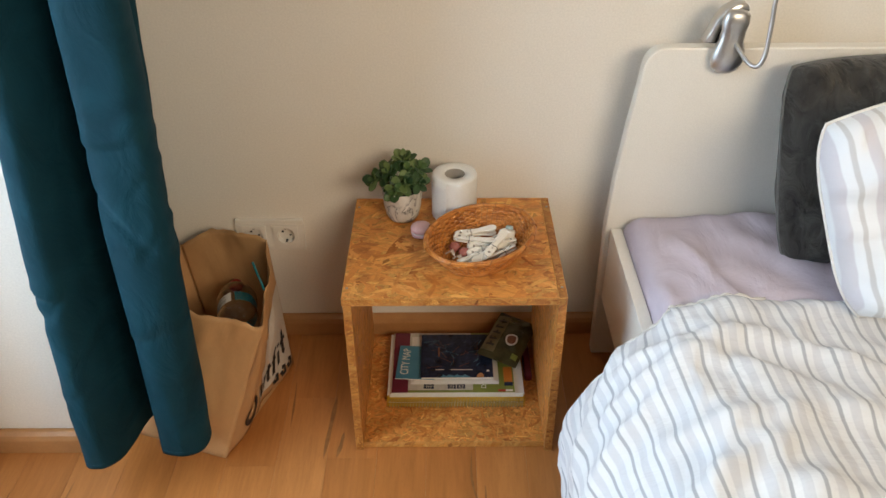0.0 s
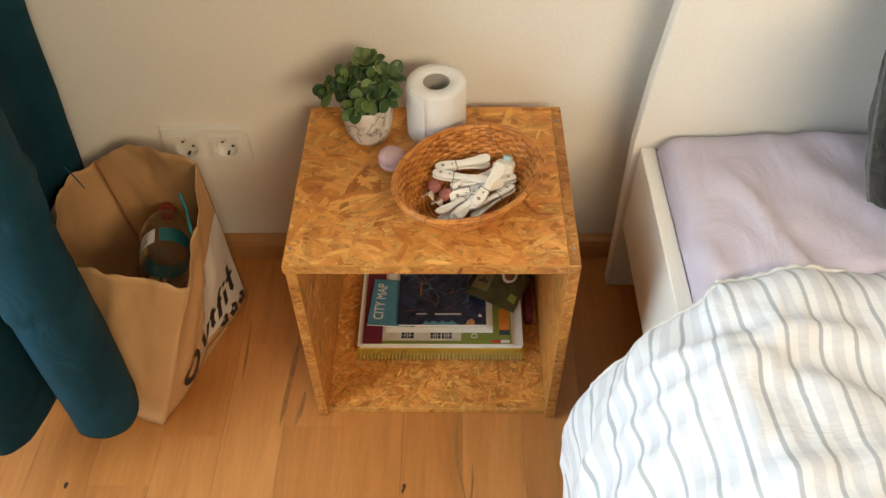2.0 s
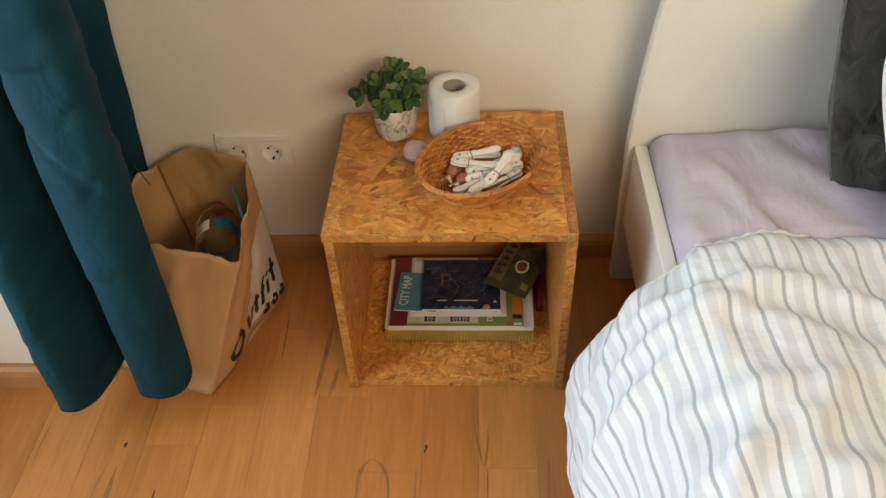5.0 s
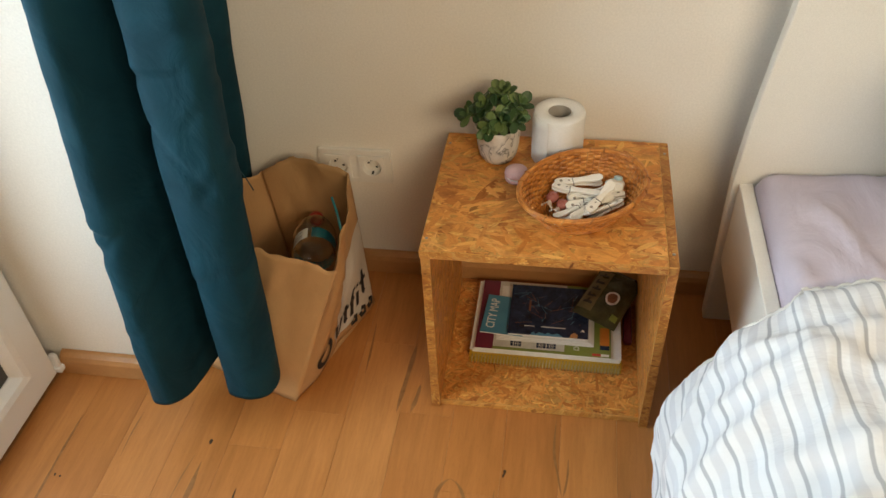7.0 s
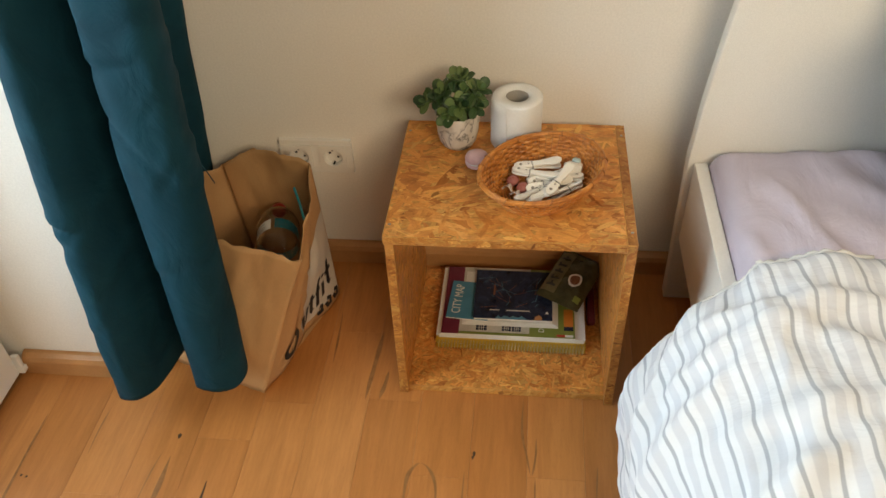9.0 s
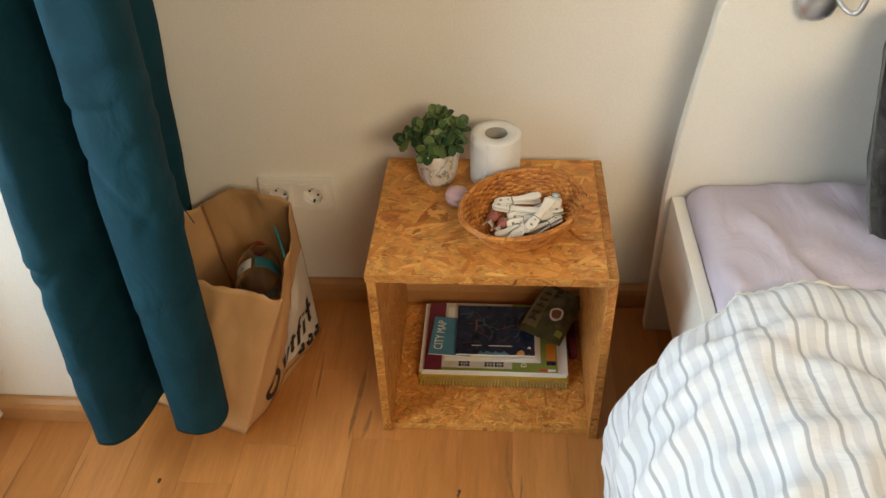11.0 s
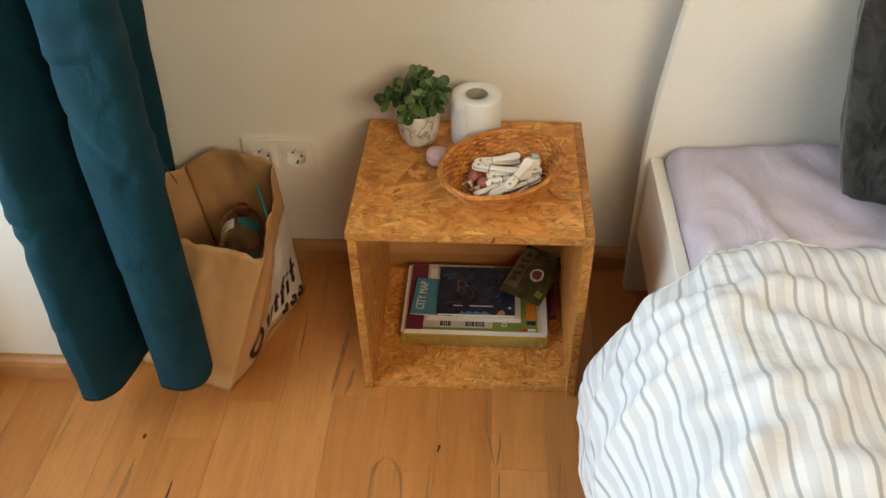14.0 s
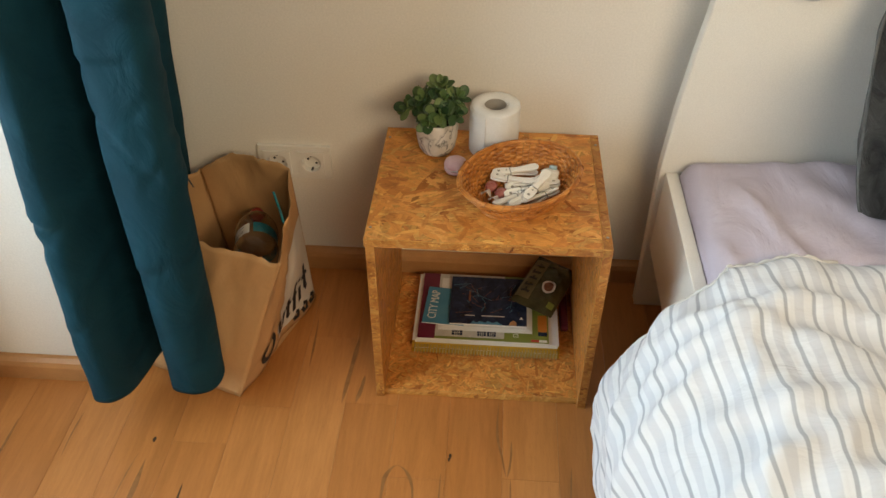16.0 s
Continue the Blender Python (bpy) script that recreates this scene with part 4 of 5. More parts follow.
def lay_pegs():
    first = peg()
    zz = TOP + 0.014
    # jaws (x, y, height), tail (x, y, height), roll about its length
    spots = [((0.105, -0.229, 0.006), (0.184, -0.216, 0.009), 8), ((0.102, -0.249, 0.015), (0.178, -0.267, 0.012), -6), ((0.160, -0.316, 0.016), (0.203, -0.238, 0.022), 20),
             ((0.128, -0.268, 0.005), (0.190, -0.244, 0.006), 70), ((0.168, -0.272, 0.003), (0.113, -0.326, 0.006), 15), ((0.180, -0.270, 0.007), (0.140, -0.325, 0.010), -30),
             ((0.222, -0.252, 0.008), (0.158, -0.262, 0.004), 12), ((0.126, -0.288, 0.003), (0.192, -0.262, 0.004), 40), ((0.218, -0.268, 0.006), (0.165, -0.312, 0.006), 25)]
    for k, (a, b_, roll) in enumerate(spots):
        a, b_ = Vector((a[0] - 0.003, a[1] + 0.014, zz + a[2])), Vector((b_[0] - 0.003, b_[1] + 0.014, zz + b_[2]))
        m = Matrix.Translation(a) @ (b_ - a).to_track_quat("Y", "Z").to_matrix().to_4x4() @ Matrix.Rotation(radians(roll), 4, "Y")
        if k == 0:
            first.matrix_basis = m
        else:
            copy_thing(first, m)


lay_pegs()


def nozzle():
    c = Vector((0.203, -0.216, TOP + 0.012))
    t = thing("plastic_clip", c, "white plastic clip with a pale blue button", "clip")
    m = Matrix.Translation(c) @ Matrix.Rotation(radians(-18), 4, "Z") @ Matrix.Rotation(radians(-24), 4, "X")
    part("body", prism([(-0.016, -0.017), (0.016, -0.017), (0.0135, 0.004), (0.007, 0.016), (-0.007, 0.016), (-0.0135, 0.004)], 0.0, 0.018, m, 0.003), PEGWHITE, t)
    part("button", moved(lathe([(0, 0.018), (0.0072, 0.018), (0.0072, 0.0225), (0.0055, 0.0240), (0.0022, 0.0232), (0, 0.0232)], (0, 0.0085, 0), 24), m), SKYBLUE, t, "pale blue button", smooth=True)
    part("loop", moved(tube([(0.005 * math.cos(a), 0.017 + 0.005 * math.sin(a), 0.017) for a in np.linspace(0, math.tau, 16, endpoint=False)], 0.0016, 6, closed=True), m), PEGWHITE, t, smooth=True)


nozzle()


def sweet(at, turn):
    c = Vector(at)
    t = thing("wrapped_sweet", c, "red-brown sweet in a twisted clear wrapper", "sweet", "sweets in the basket")
    m = Matrix.Translation(c) @ Matrix.Rotation(turn, 4, "Z")
    bm = bmesh.new()
    bmesh.ops.create_icosphere(bm, subdivisions=3, radius=0.0105)
    for v in bm.verts:
        v.co.x *= 1.15
        v.co.z *= 0.85
        v.co *= 1 + 0.06 * noise.noise(v.co * 260)
    part("sweet_body", moved(bm, m), CANDY, t, smooth=True)
    rows = []
    for i in range(6):
        q = i / 5
        rows.append([(-0.010 - 0.015 * q, (0.0025 + 0.0075 * q) * math.sin(a), (0.002 + 0.003 * q) * math.cos(a * 3)) for a in np.linspace(-1.5, 1.5, 9)])
    part("twist", moved(thicken(grid_mesh(rows), 0.0004), m), CLEARISH, t, "twisted clear wrapper end", smooth=True)


sweet((0.101, -0.250, TOP + 0.017), 1.2)
sweet((0.118, -0.266, TOP + 0.015), 1.0)

# ---- paper things on the lower shelf ----
SHELF = BT + 0.0006


def stack_of_papers():
    nb = thing("spiral_notebook", (0.106, -0.17, SHELF), "mustard spiral-bound notebook lying under the magazines", "notebook")
    x0, x1, yb, yf = -0.044, 0.254, -0.062, -0.274
    part("back_cover", box(x0, x1, yf, yb, SHELF, SHELF + 0.0012), YELLOW, nb)
    part("page_block", box(x0 + 0.002, x1 - 0.002, yf + 0.010, yb - 0.002, SHELF + 0.0014, SHELF + 0.0128), PAPER, nb, "white page edges")
    part("front_cover", box(x0, x1, yf, yb, SHELF + 0.013, SHELF + 0.0142), YELLOW, nb)
    n = 46
    for k in range(n):
        x = x0 + 0.006 + (x1 - x0 - 0.012) * k / (n - 1)
        pts = [(x + 0.0010 * math.sin(a), yf + 0.0005 + 0.0085 * math.cos(a), SHELF + 0.0090 + 0.0085 * math.sin(a)) for a in np.linspace(0.9, 0.9 + math.tau * 0.8, 11)]
        part("spiral_ring", tube(pts, 0.0011, 5), GOLDP, nb, smooth=True)
    z = SHELF + 0.0145
    pp = thing("paper_stack", (0.10, -0.17, z), "stack of loose white sheets", "paper")
    rng = random.Random(5)
    for k in range(5):
        dx, dy = rng.uniform(-0.004, 0.004), rng.uniform(-0.004, 0.004)
        part("sheet", box(-0.040 + dx, 0.249 + dx, -0.262 + dy * 0.6, -0.066 + dy, z + 0.0022 * k, z + 0.0022 * k + 0.0019), PAPER, pp)
    z += 0.0112
    mg = thing("magazine", (0.1, -0.17, z), "glossy magazine with a maroon edge and a house front", "magazine")
    mz = z + 0.0042
    part("page_block", box(-0.034, 0.232, -0.263, -0.070, z, mz), PAPER, mg)
    part("maroon_strip", box(-0.034, 0.001, -0.263, -0.070, mz + 0.0001, mz + 0.0006), MAROON, mg, "maroon printed strip")
    part("house_front", box(0.001, 0.142, -0.263, -0.070, mz + 0.0001, mz + 0.0006), FACADE, mg, "pale printed house front")
    part("green_panel", box(0.142, 0.232, -0.263, -0.070, mz + 0.0001, mz + 0.0006), GREEN, mg, "olive green printed panel")
    part("green_band", box(0.001, 0.142, -0.263, -0.2565, mz + 0.0007, mz + 0.0010), GREEN, mg, "olive green printed band")
    for x in (0.046, 0.096, 0.116):
        w = 0.011 if x < 0.09 else 0.009
        part("printed_window", box(x - w, x + w, -0.2515, -0.2385, mz + 0.0007, mz + 0.0009), NAVY, mg, "dark printed window")
        for q in (-0.4, 0.0, 0.4):
            part("printed_bar", box(x + q * w - 0.0006, x + q * w + 0.0006, -0.2515, -0.2385, mz + 0.0010, mz + 0.0011), FACADE, mg)
        part("printed_bar", box(x - w, x + w, -0.2455, -0.2447, mz + 0.00112, mz + 0.0012), FACADE, mg)
    part("printed_label", box(0.196, 0.2125, -0.2605, -0.2545, mz + 0.0007, mz + 0.0010), REDP, mg, "small red printed label")
    part("printed_label", box(0.2127, 0.2285, -0.2605, -0.2545, mz + 0.0007, mz + 0.0010), PAPER, mg, "small white printed label")
    part("printed_label", box(0.2105, 0.229, -0.232, -0.185, mz + 0.0007, mz + 0.0010), ORANGE, mg, "orange printed panel")
    part("printed_label", box(0.2105, 0.229, -0.2435, -0.2325, mz + 0.0007, mz + 0.0010), NAVY, mg, "dark blue printed panel")
    words("Da", 0.016, Matrix.Translation((0.166, -0.242, mz + 0.0012)) @ Matrix.Rotation(radians(90), 4, "Z"), "title_letters", PAPER, mg)
    z = mz + 0.0014
    lf = thing("leaflet_pile", (0.08, -0.16, z), "pile of thin white leaflets", "leaflet")
    for k in range(3):
        part("sheet", box(0.006 + 0.004 * k, 0.199 - 0.003 * k, -0.239 + 0.003 * k, -0.085 - 0.004 * k, z + 0.0013 * k, z + 0.0013 * k + 0.0011, m=None), PAPER, lf)
    z += 0.0042
    cm = thing("city_map", (0.0, -0.17, z), "folded blue city map with white lettering", "map")
    rot = Matrix.Translation((-0.003, -0.175, 0)) @ Matrix.Rotation(radians(-4), 4, "Z") @ Matrix.Translation((0.003, 0.175, 0))
    part("folded_sheet", box(-0.024, 0.062, -0.228, -0.122, z, z + 0.0022, m=rot), PAPER, cm)
    part("cover", box(-0.024, 0.062, -0.228, -0.122, z + 0.0023, z + 0.0027, m=rot), MAPBLUE, cm, "blue map cover")
    words("CITY MAP", 0.0205, rot @ Matrix.Translation((-0.0055, -0.174, z + 0.0030)) @ Matrix.Rotation(radians(90), 4, "Z") @ Matrix.Diagonal((0.92, 1.25, 1, 1)), "title_letters", PAPER, cm)
    z += 0.0032
    bk = thing("city_book", (0.11, -0.16, z), "paperback with a dark night-city photograph cover", "book")
    bz = z + 0.0050
    part("page_block", box(0.030, 0.186, -0.230, -0.092, z, bz), PAPER, bk, "white page edges")
    part("cover", box(0.028, 0.187, -0.231, -0.091, bz + 0.0001, bz + 0.0007), NAVY, bk, "dark blue printed cover")
    part("printed_bar", box(0.094, 0.142, -0.2085, -0.2062, bz + 0.0008, bz + 0.0010), PAPER, bk, "white printed line")
    part("printed_bar", box(0.060, 0.080, -0.2082, -0.2064, bz + 0.0008, bz + 0.0010), PAPER, bk, "white printed line")
    part("printed_bar", box(0.066, 0.070, -0.165, -0.135, bz + 0.0008, bz + 0.0010), RUST, bk, "orange printed bar")
    part("printed_cloud", prism([(0.072 + 0.006 * k, -0.231 if k in (0, 11) else -0.2245 + 0.003 * math.sin(k * 2.3)) for k in range(12)] + [(0.136, -0.2308), (0.074, -0.2308)], bz + 0.0008, bz + 0.0010), MAPBLUE, bk, "pale blue printed cloud")
    part("printed_tower", prism([(0.150, -0.2308), (0.166, -0.2308), (0.166, -0.222), (0.160, -0.217), (0.153, -0.222)], bz + 0.0008, bz + 0.0010), SKIRT, bk, "brown printed tower")
    part("printed_mark", prism([(0.172, -0.213), (0.180, -0.213), (0.176, -0.206)], bz + 0.0008, bz + 0.0010), PAPER, bk, "small white printed mark")
    rng = random.Random(3)
    for k in range(46):
        x, y, L = rng.uniform(0.05, 0.165), rng.uniform(-0.20, -0.11), rng.uniform(0.006, 0.040)
        mt = rng.choice((DIMBLUE, DIMBLUE, RUST, MAPBLUE))
        part("printed_street", moved(box(-L / 2, L / 2, -0.0004, 0.0004, bz + 0.0008, bz + 0.0009), Matrix.Translation((x, y, 0)) @ Matrix.Rotation(rng.uniform(-1.5, 1.5), 4, "Z")), mt, bk)
    # a crumpled sweets bag on top of everything
    sb = thing("sweets_bag", (0.215, -0.14, bz), "crumpled dark olive foil sweets bag", "bag")
    rot = Matrix.Translation((0.226, -0.118, bz + 0.010)) @ Matrix.Rotation(radians(-24), 4, "Z") @ Matrix.Rotation(radians(7), 4, "Y")

    def crumple(x, y):
        edge = max(0.0, 1 - (x / 0.046) ** 4) * max(0.0, 1 - (y / 0.078) ** 4)
        return 0.011 * edge + 0.0045 * fbm(x * 38, y * 38, 2.0) * edge
    for s in (1, -1):
        rows = [[(x, y, s * crumple(x, y + 3 * (s < 0)) if s > 0 else -0.35 * crumple(x, y)) for y in np.linspace(-0.078, 0.078, 40)] for x in np.linspace(-0.046, 0.046, 26)]
        part("foil", moved(grid_mesh(rows), rot), FOIL, sb, smooth=True)

    def on_bag(x, y, up=0.0008):
        return rot @ Vector((x, y, crumple(x, y) + up))

    def patch(x0, x1, y0, y1, n=10, up=0.0008, oval=False):
        rows = []
        for i in range(n + 1):
            row = []
            for j in range(n + 1):
                if oval:
                    a, r = math.tau * j / n, i / n
                    row.append(on_bag((x0 + x1) / 2 + (x1 - x0) / 2 * r * math.cos(a), (y0 + y1) / 2 + (y1 - y0) / 2 * r * math.sin(a), up))
                else:
                    row.append(on_bag(x0 + (x1 - x0) * i / n, y0 + (y1 - y0) * j / n, up))
            rows.append(row)
        return grid_mesh(rows)
    part("brand_panel", patch(-0.044, -0.014, -0.062, 0.062, 12), BAND, sb, "dull gold printed band", smooth=True)
    for k in range(5):
        y = -0.048 + 0.021 * k
        part("brand_mark", patch(-0.038, -0.020, y, y + 0.0062, 6, 0.0014), INK, sb, "bold black mark")
        if k % 2 == 0:
            part("brand_mark", patch(-0.031, -0.027, y + 0.006, y + 0.0125, 6, 0.0014), INK, sb, "bold black mark")
        else:
            part("brand_mark", patch(-0.038, -0.034, y + 0.006, y + 0.0115, 6, 0.0014), INK, sb, "bold black mark")
    part("printed_oval", patch(-0.004, 0.024, -0.028, 0.010, 20, 0.0010, True), PAPER, sb, "white printed oval", smooth=True)
    part("printed_oval", patch(0.0002, 0.0198, -0.0230, 0.0050, 20, 0.0018, True), RUST, sb, "brown printed oval", smooth=True)
    part("printed_leaf", patch(0.026, 0.040, -0.062, -0.046, 8), GREEN, sb, "green printed corner", smooth=True)
    rd = thing("red_packet", (0.262, -0.13, SHELF), "small dark red packet tucked beside the papers", "packet")
    part("packet", box(0.259, 0.276, -0.200, -0.090, SHELF, SHELF + 0.016, 0.005), MAROON, rd)


stack_of_papers()


# ---- paper bag with a bottle ----
def paper_bag():
    A, B, C, D = (Vector(p) for p in ((-0.369, -0.403, 0.002), (-0.272, -0.120, 0.002), (-0.470, -0.052, 0.002), (-0.567, -0.335, 0.002)))
    rimA, rimB, rimC, rimD = Vector((-0.260, -0.345, 0.314)), Vector((-0.290, -0.115, 0.348)), Vector((-0.498, -0.050, 0.292)), Vector((-0.430, -0.330, 0.338))
    b = thing("paper_bag", (-0.40, -0.23, 0), "open brown kraft paper carrier bag standing on the floor", "paper bag")

    def face(p0, p1, q0, q1, n=26, seed=0.0, bulge=0.012, rag=0.004, lift=0.0, dip=0.0):
        rows = []
        nrm = (p1 - p0).cross(Vector((0, 0, 1))).normalized()
        for i in range(n + 1):
            u = i / n
            row = []
            for j in range(n + 1):
                v = j / n
                p = p0.lerp(p1, u).lerp(q0.lerp(q1, u), v)
                e = math.sin(math.pi * u)
                p = p + nrm * (bulge * e * (math.sin(math.pi * min(1, v * 0.9)) if bulge < 0.05 else min(1.0, 1.2 * v)) + 0.012 * e * fbm(u * 2.4 + seed, v * 3.1, seed) + 0.006 * e * abs(fbm(u * 5.0 + seed, v * 3.0 + u * 2, seed + 3.0)))
                p.z -= dip * v ** 4 * math.exp(-((u - 0.90) / 0.07) ** 2)
                p.z += v ** 6 * rag * (fbm(u * 6 + seed, seed) * 2 + 0.5 * e) + lift * e * v ** 3
                row.append(p)
            rows.append(row)
        return rows

    faces = {}
    for nm, (p0, p1, q0, q1, sd, bl) in {"front_panel": (D, A, rimD, rimA, 1.3, 0.012), "side_panel": (A, B, rimA, rimB, 4.1, 0.004),
                                        "back_panel": (B, C, rimB, rimC, 7.7, 0.004), "gusset_panel": (C, D, rimC, rimD, 9.2, 0.052)}.items():
        rows = face(p0, p1, q0, q1, 26, sd, bl, lift=0.026 if nm == "back_panel" else 0.0, dip=0.012 if nm == "front_panel" else 0.0)
        faces[nm] = rows
        part(nm, thicken(grid_mesh(rows), 0.0009), KRAFT, b, smooth=True)
    part("bottom_panel", prism([(p.x, p.y) for p in (A, B, C, D)], 0.001, 0.0022), KRAFT, b)
    rows = faces["side_panel"]
    n = len(rows) - 1

    def at(u, v, up):
        i, j = min(int(u * n), n - 1), min(int(v * n), n - 1)
        fu, fv = u * n - i, v * n - j
        p = rows[i][j].lerp(rows[i + 1][j], fu).lerp(rows[i][j + 1].lerp(rows[i + 1][j + 1], fu), fv)
        nr = (rows[i + 1][j] - rows[i][j]).cross(rows[i][j + 1] - rows[i][j]).normalized()
        return p + nr * up

    def strip(pts, w, nm, material, up=0.0022, closed=False):
        """A flat printed stroke along (u, v) points."""
        bm = bmesh.new()
        pr = []
        m_ = len(pts)
        for k, (u, v) in enumerate(pts):
            a, c = pts[(k - 1) % m_ if closed else max(k - 1, 0)], pts[(k + 1) % m_ if closed else min(k + 1, m_ - 1)]
            du, dv = (c[0] - a[0]) * 0.30, (c[1] - a[1]) * 0.33
            L = math.hypot(du, dv) or 1
            ou, ov = -dv / L * w / 0.30, du / L * w / 0.33
            pr.append((bm.verts.new(at(u + ou, v + ov, up)), bm.verts.new(at(u - ou, v - ov, up))))
        for k in range(m_ if closed else m_ - 1):
            x, y = pr[k], pr[(k + 1) % m_]
            bm.faces.new((x[0], y[0], y[1], x[1]))
        return part(nm, bm, material, b, "" if material is INK else "worn white printed panel")
    # white printed panel, worn away towards the front
    pan = []
    for i in range(13):
        pan.append([at(min(0.98, 0.44 + 0.54 * i / 12 + 0.02 * math.sin(j * 1.9) * (i == 0)), 0.07 + (0.61 - 0.08 * (i < 2)) * j / 12, 0.0012) for j in range(13)])
    part("printed_panel", grid_mesh(pan), PRINT_WHITE, b, "worn white printed panel", smooth=True)
    w = 0.0064

    def ring(cu, cv, ru, rv, k=24):
        return [(cu + ru * math.cos(math.tau * i / k), cv + rv * math.sin(math.tau * i / k)) for i in range(k)]
    # bold rounded marks rising from the lower front to the upper back
    strip(ring(0.29, 0.150, 0.085, 0.070), w, "bold_mark", INK, closed=True)
    strip([(0.445, 0.235), (0.47, 0.14), (0.50, 0.115), (0.53, 0.14), (0.545, 0.235)], w, "bold_mark", INK)
    strip([(0.60, 0.29), (0.605, 0.16), (0.625, 0.14)], w, "bold_mark", INK)
    strip([(0.57, 0.235), (0.65, 0.245)], w * 0.8, "bold_mark", INK)
    strip([(0.69, 0.135), (0.695, 0.29), (0.715, 0.33), (0.74, 0.33)], w, "bold_mark", INK)
    strip([(0.665, 0.245), (0.735, 0.255)], w * 0.8, "bold_mark", INK)
    strip([(0.785, 0.15), (0.785, 0.26)], w, "bold_mark", INK)
    strip([(0.785, 0.30), (0.785, 0.325)], w, "bold_mark", INK)
    strip([(0.865, 0.38), (0.868, 0.21), (0.89, 0.19)], w, "bold_mark", INK)
    strip([(0.825, 0.29), (0.92, 0.30)], w * 0.8, "bold_mark", INK)
    for u in (0.70, 0.80, 0.90):
        strip([(u, 0.075), (u + 0.01, 0.045), (u + 0.05, 0.045), (u + 0.055, 0.085), (u + 0.02, 0.095)], w * 0.8, "bold_mark", INK)
    # the teal cord handle inside
    part("handle", tube([at(0.42, 0.97, -0.006), at(0.55, 1.0, -0.010) + Vector((-0.01, 0, -0.02)), at(0.72, 0.98, -0.012) + Vector((-0.012, 0, -0.03)), at(0.8, 0.95, -0.02) + Vector((-0.01, 0, 0.0))], 0.0026, 6), TURQ, b, "turquoise cord handle", smooth=True)


paper_bag()


def bottle(name, base, tip, scale, label):
    base, tip = Vector(base), Vector(tip)
    t = thing(name, (*base.xy, 0.05), label, "bottle", "bottles in the paper bag")
    m = Matrix.Translation(base) @ (tip - base).to_track_quat("Z", "X").to_matrix().to_4x4() @ Matrix.Diagonal((scale * 1.4, scale * 1.4, scale, 1))
    n = 50
    rows = []
    prof = [(0.004, 0.014), (0.012, 0.006), (0.024, 0.0), (0.033, 0.004), (0.038, 0.016), (0.040, 0.040), (0.040, 0.075), (0.0385, 0.080), (0.0385, 0.135), (0.040, 0.140), (0.040, 0.175), (0.034, 0.205), (0.022, 0.235), (0.0135, 0.255), (0.0125, 0.275)]
    for r, z in prof:
        row = []
        for k in range(n):
            a = math.tau * k / n
            foot = 1 - 0.16 * max(0, 1 - z / 0.03) * (0.5 + 0.5 * math.cos(5 * a))
            row.append((r * foot * math.cos(a), r * foot * math.sin(a), z + 0.007 * max(0, 1 - z / 0.03) * (0.5 + 0.5 * math.cos(5 * a)) * (r > 0.01)))
        rows.append(row)
    part("bottle_body", moved(thicken(grid_mesh(rows, closed_v=True), 0.0007), m), PET, t, smooth=True)
    for a0, a1, mt, lb in ((-2.2, 2.6, TURQ, "turquoise label"), (2.6, 3.9, PAPER, "white label")):
        rr = [[(0.0393 * math.cos(a), 0.0393 * math.sin(a), z) for z in (0.084, 0.108, 0.132)] for a in np.linspace(a0 + 2.2, a1 + 2.2, 16)]
        part("label", moved(grid_mesh(rr), m), mt, t, lb, smooth=True)
    for z in (0.094, 0.102, 0.118):
        rr = [[(0.0397 * math.cos(a), 0.0397 * math.sin(a), z + q) for q in (0, 0.0022)] for a in np.linspace(4.6, 5.8, 10)]
        part("printed_line", moved(grid_mesh(rr), m), INK, t, "small dark printed line")
    part("cap", moved(lathe([(0, 0.277), (0.0145, 0.277), (0.0145, 0.262), (0.0135, 0.262)], steps=24), m), REDP, t, "red screw cap", smooth=True)


bottle("plastic_bottle", (-0.330, -0.285, 0.240), (-0.376, -0.110, 0.212), 0.74, "empty clear plastic bottle lying bottom-up in the bag")


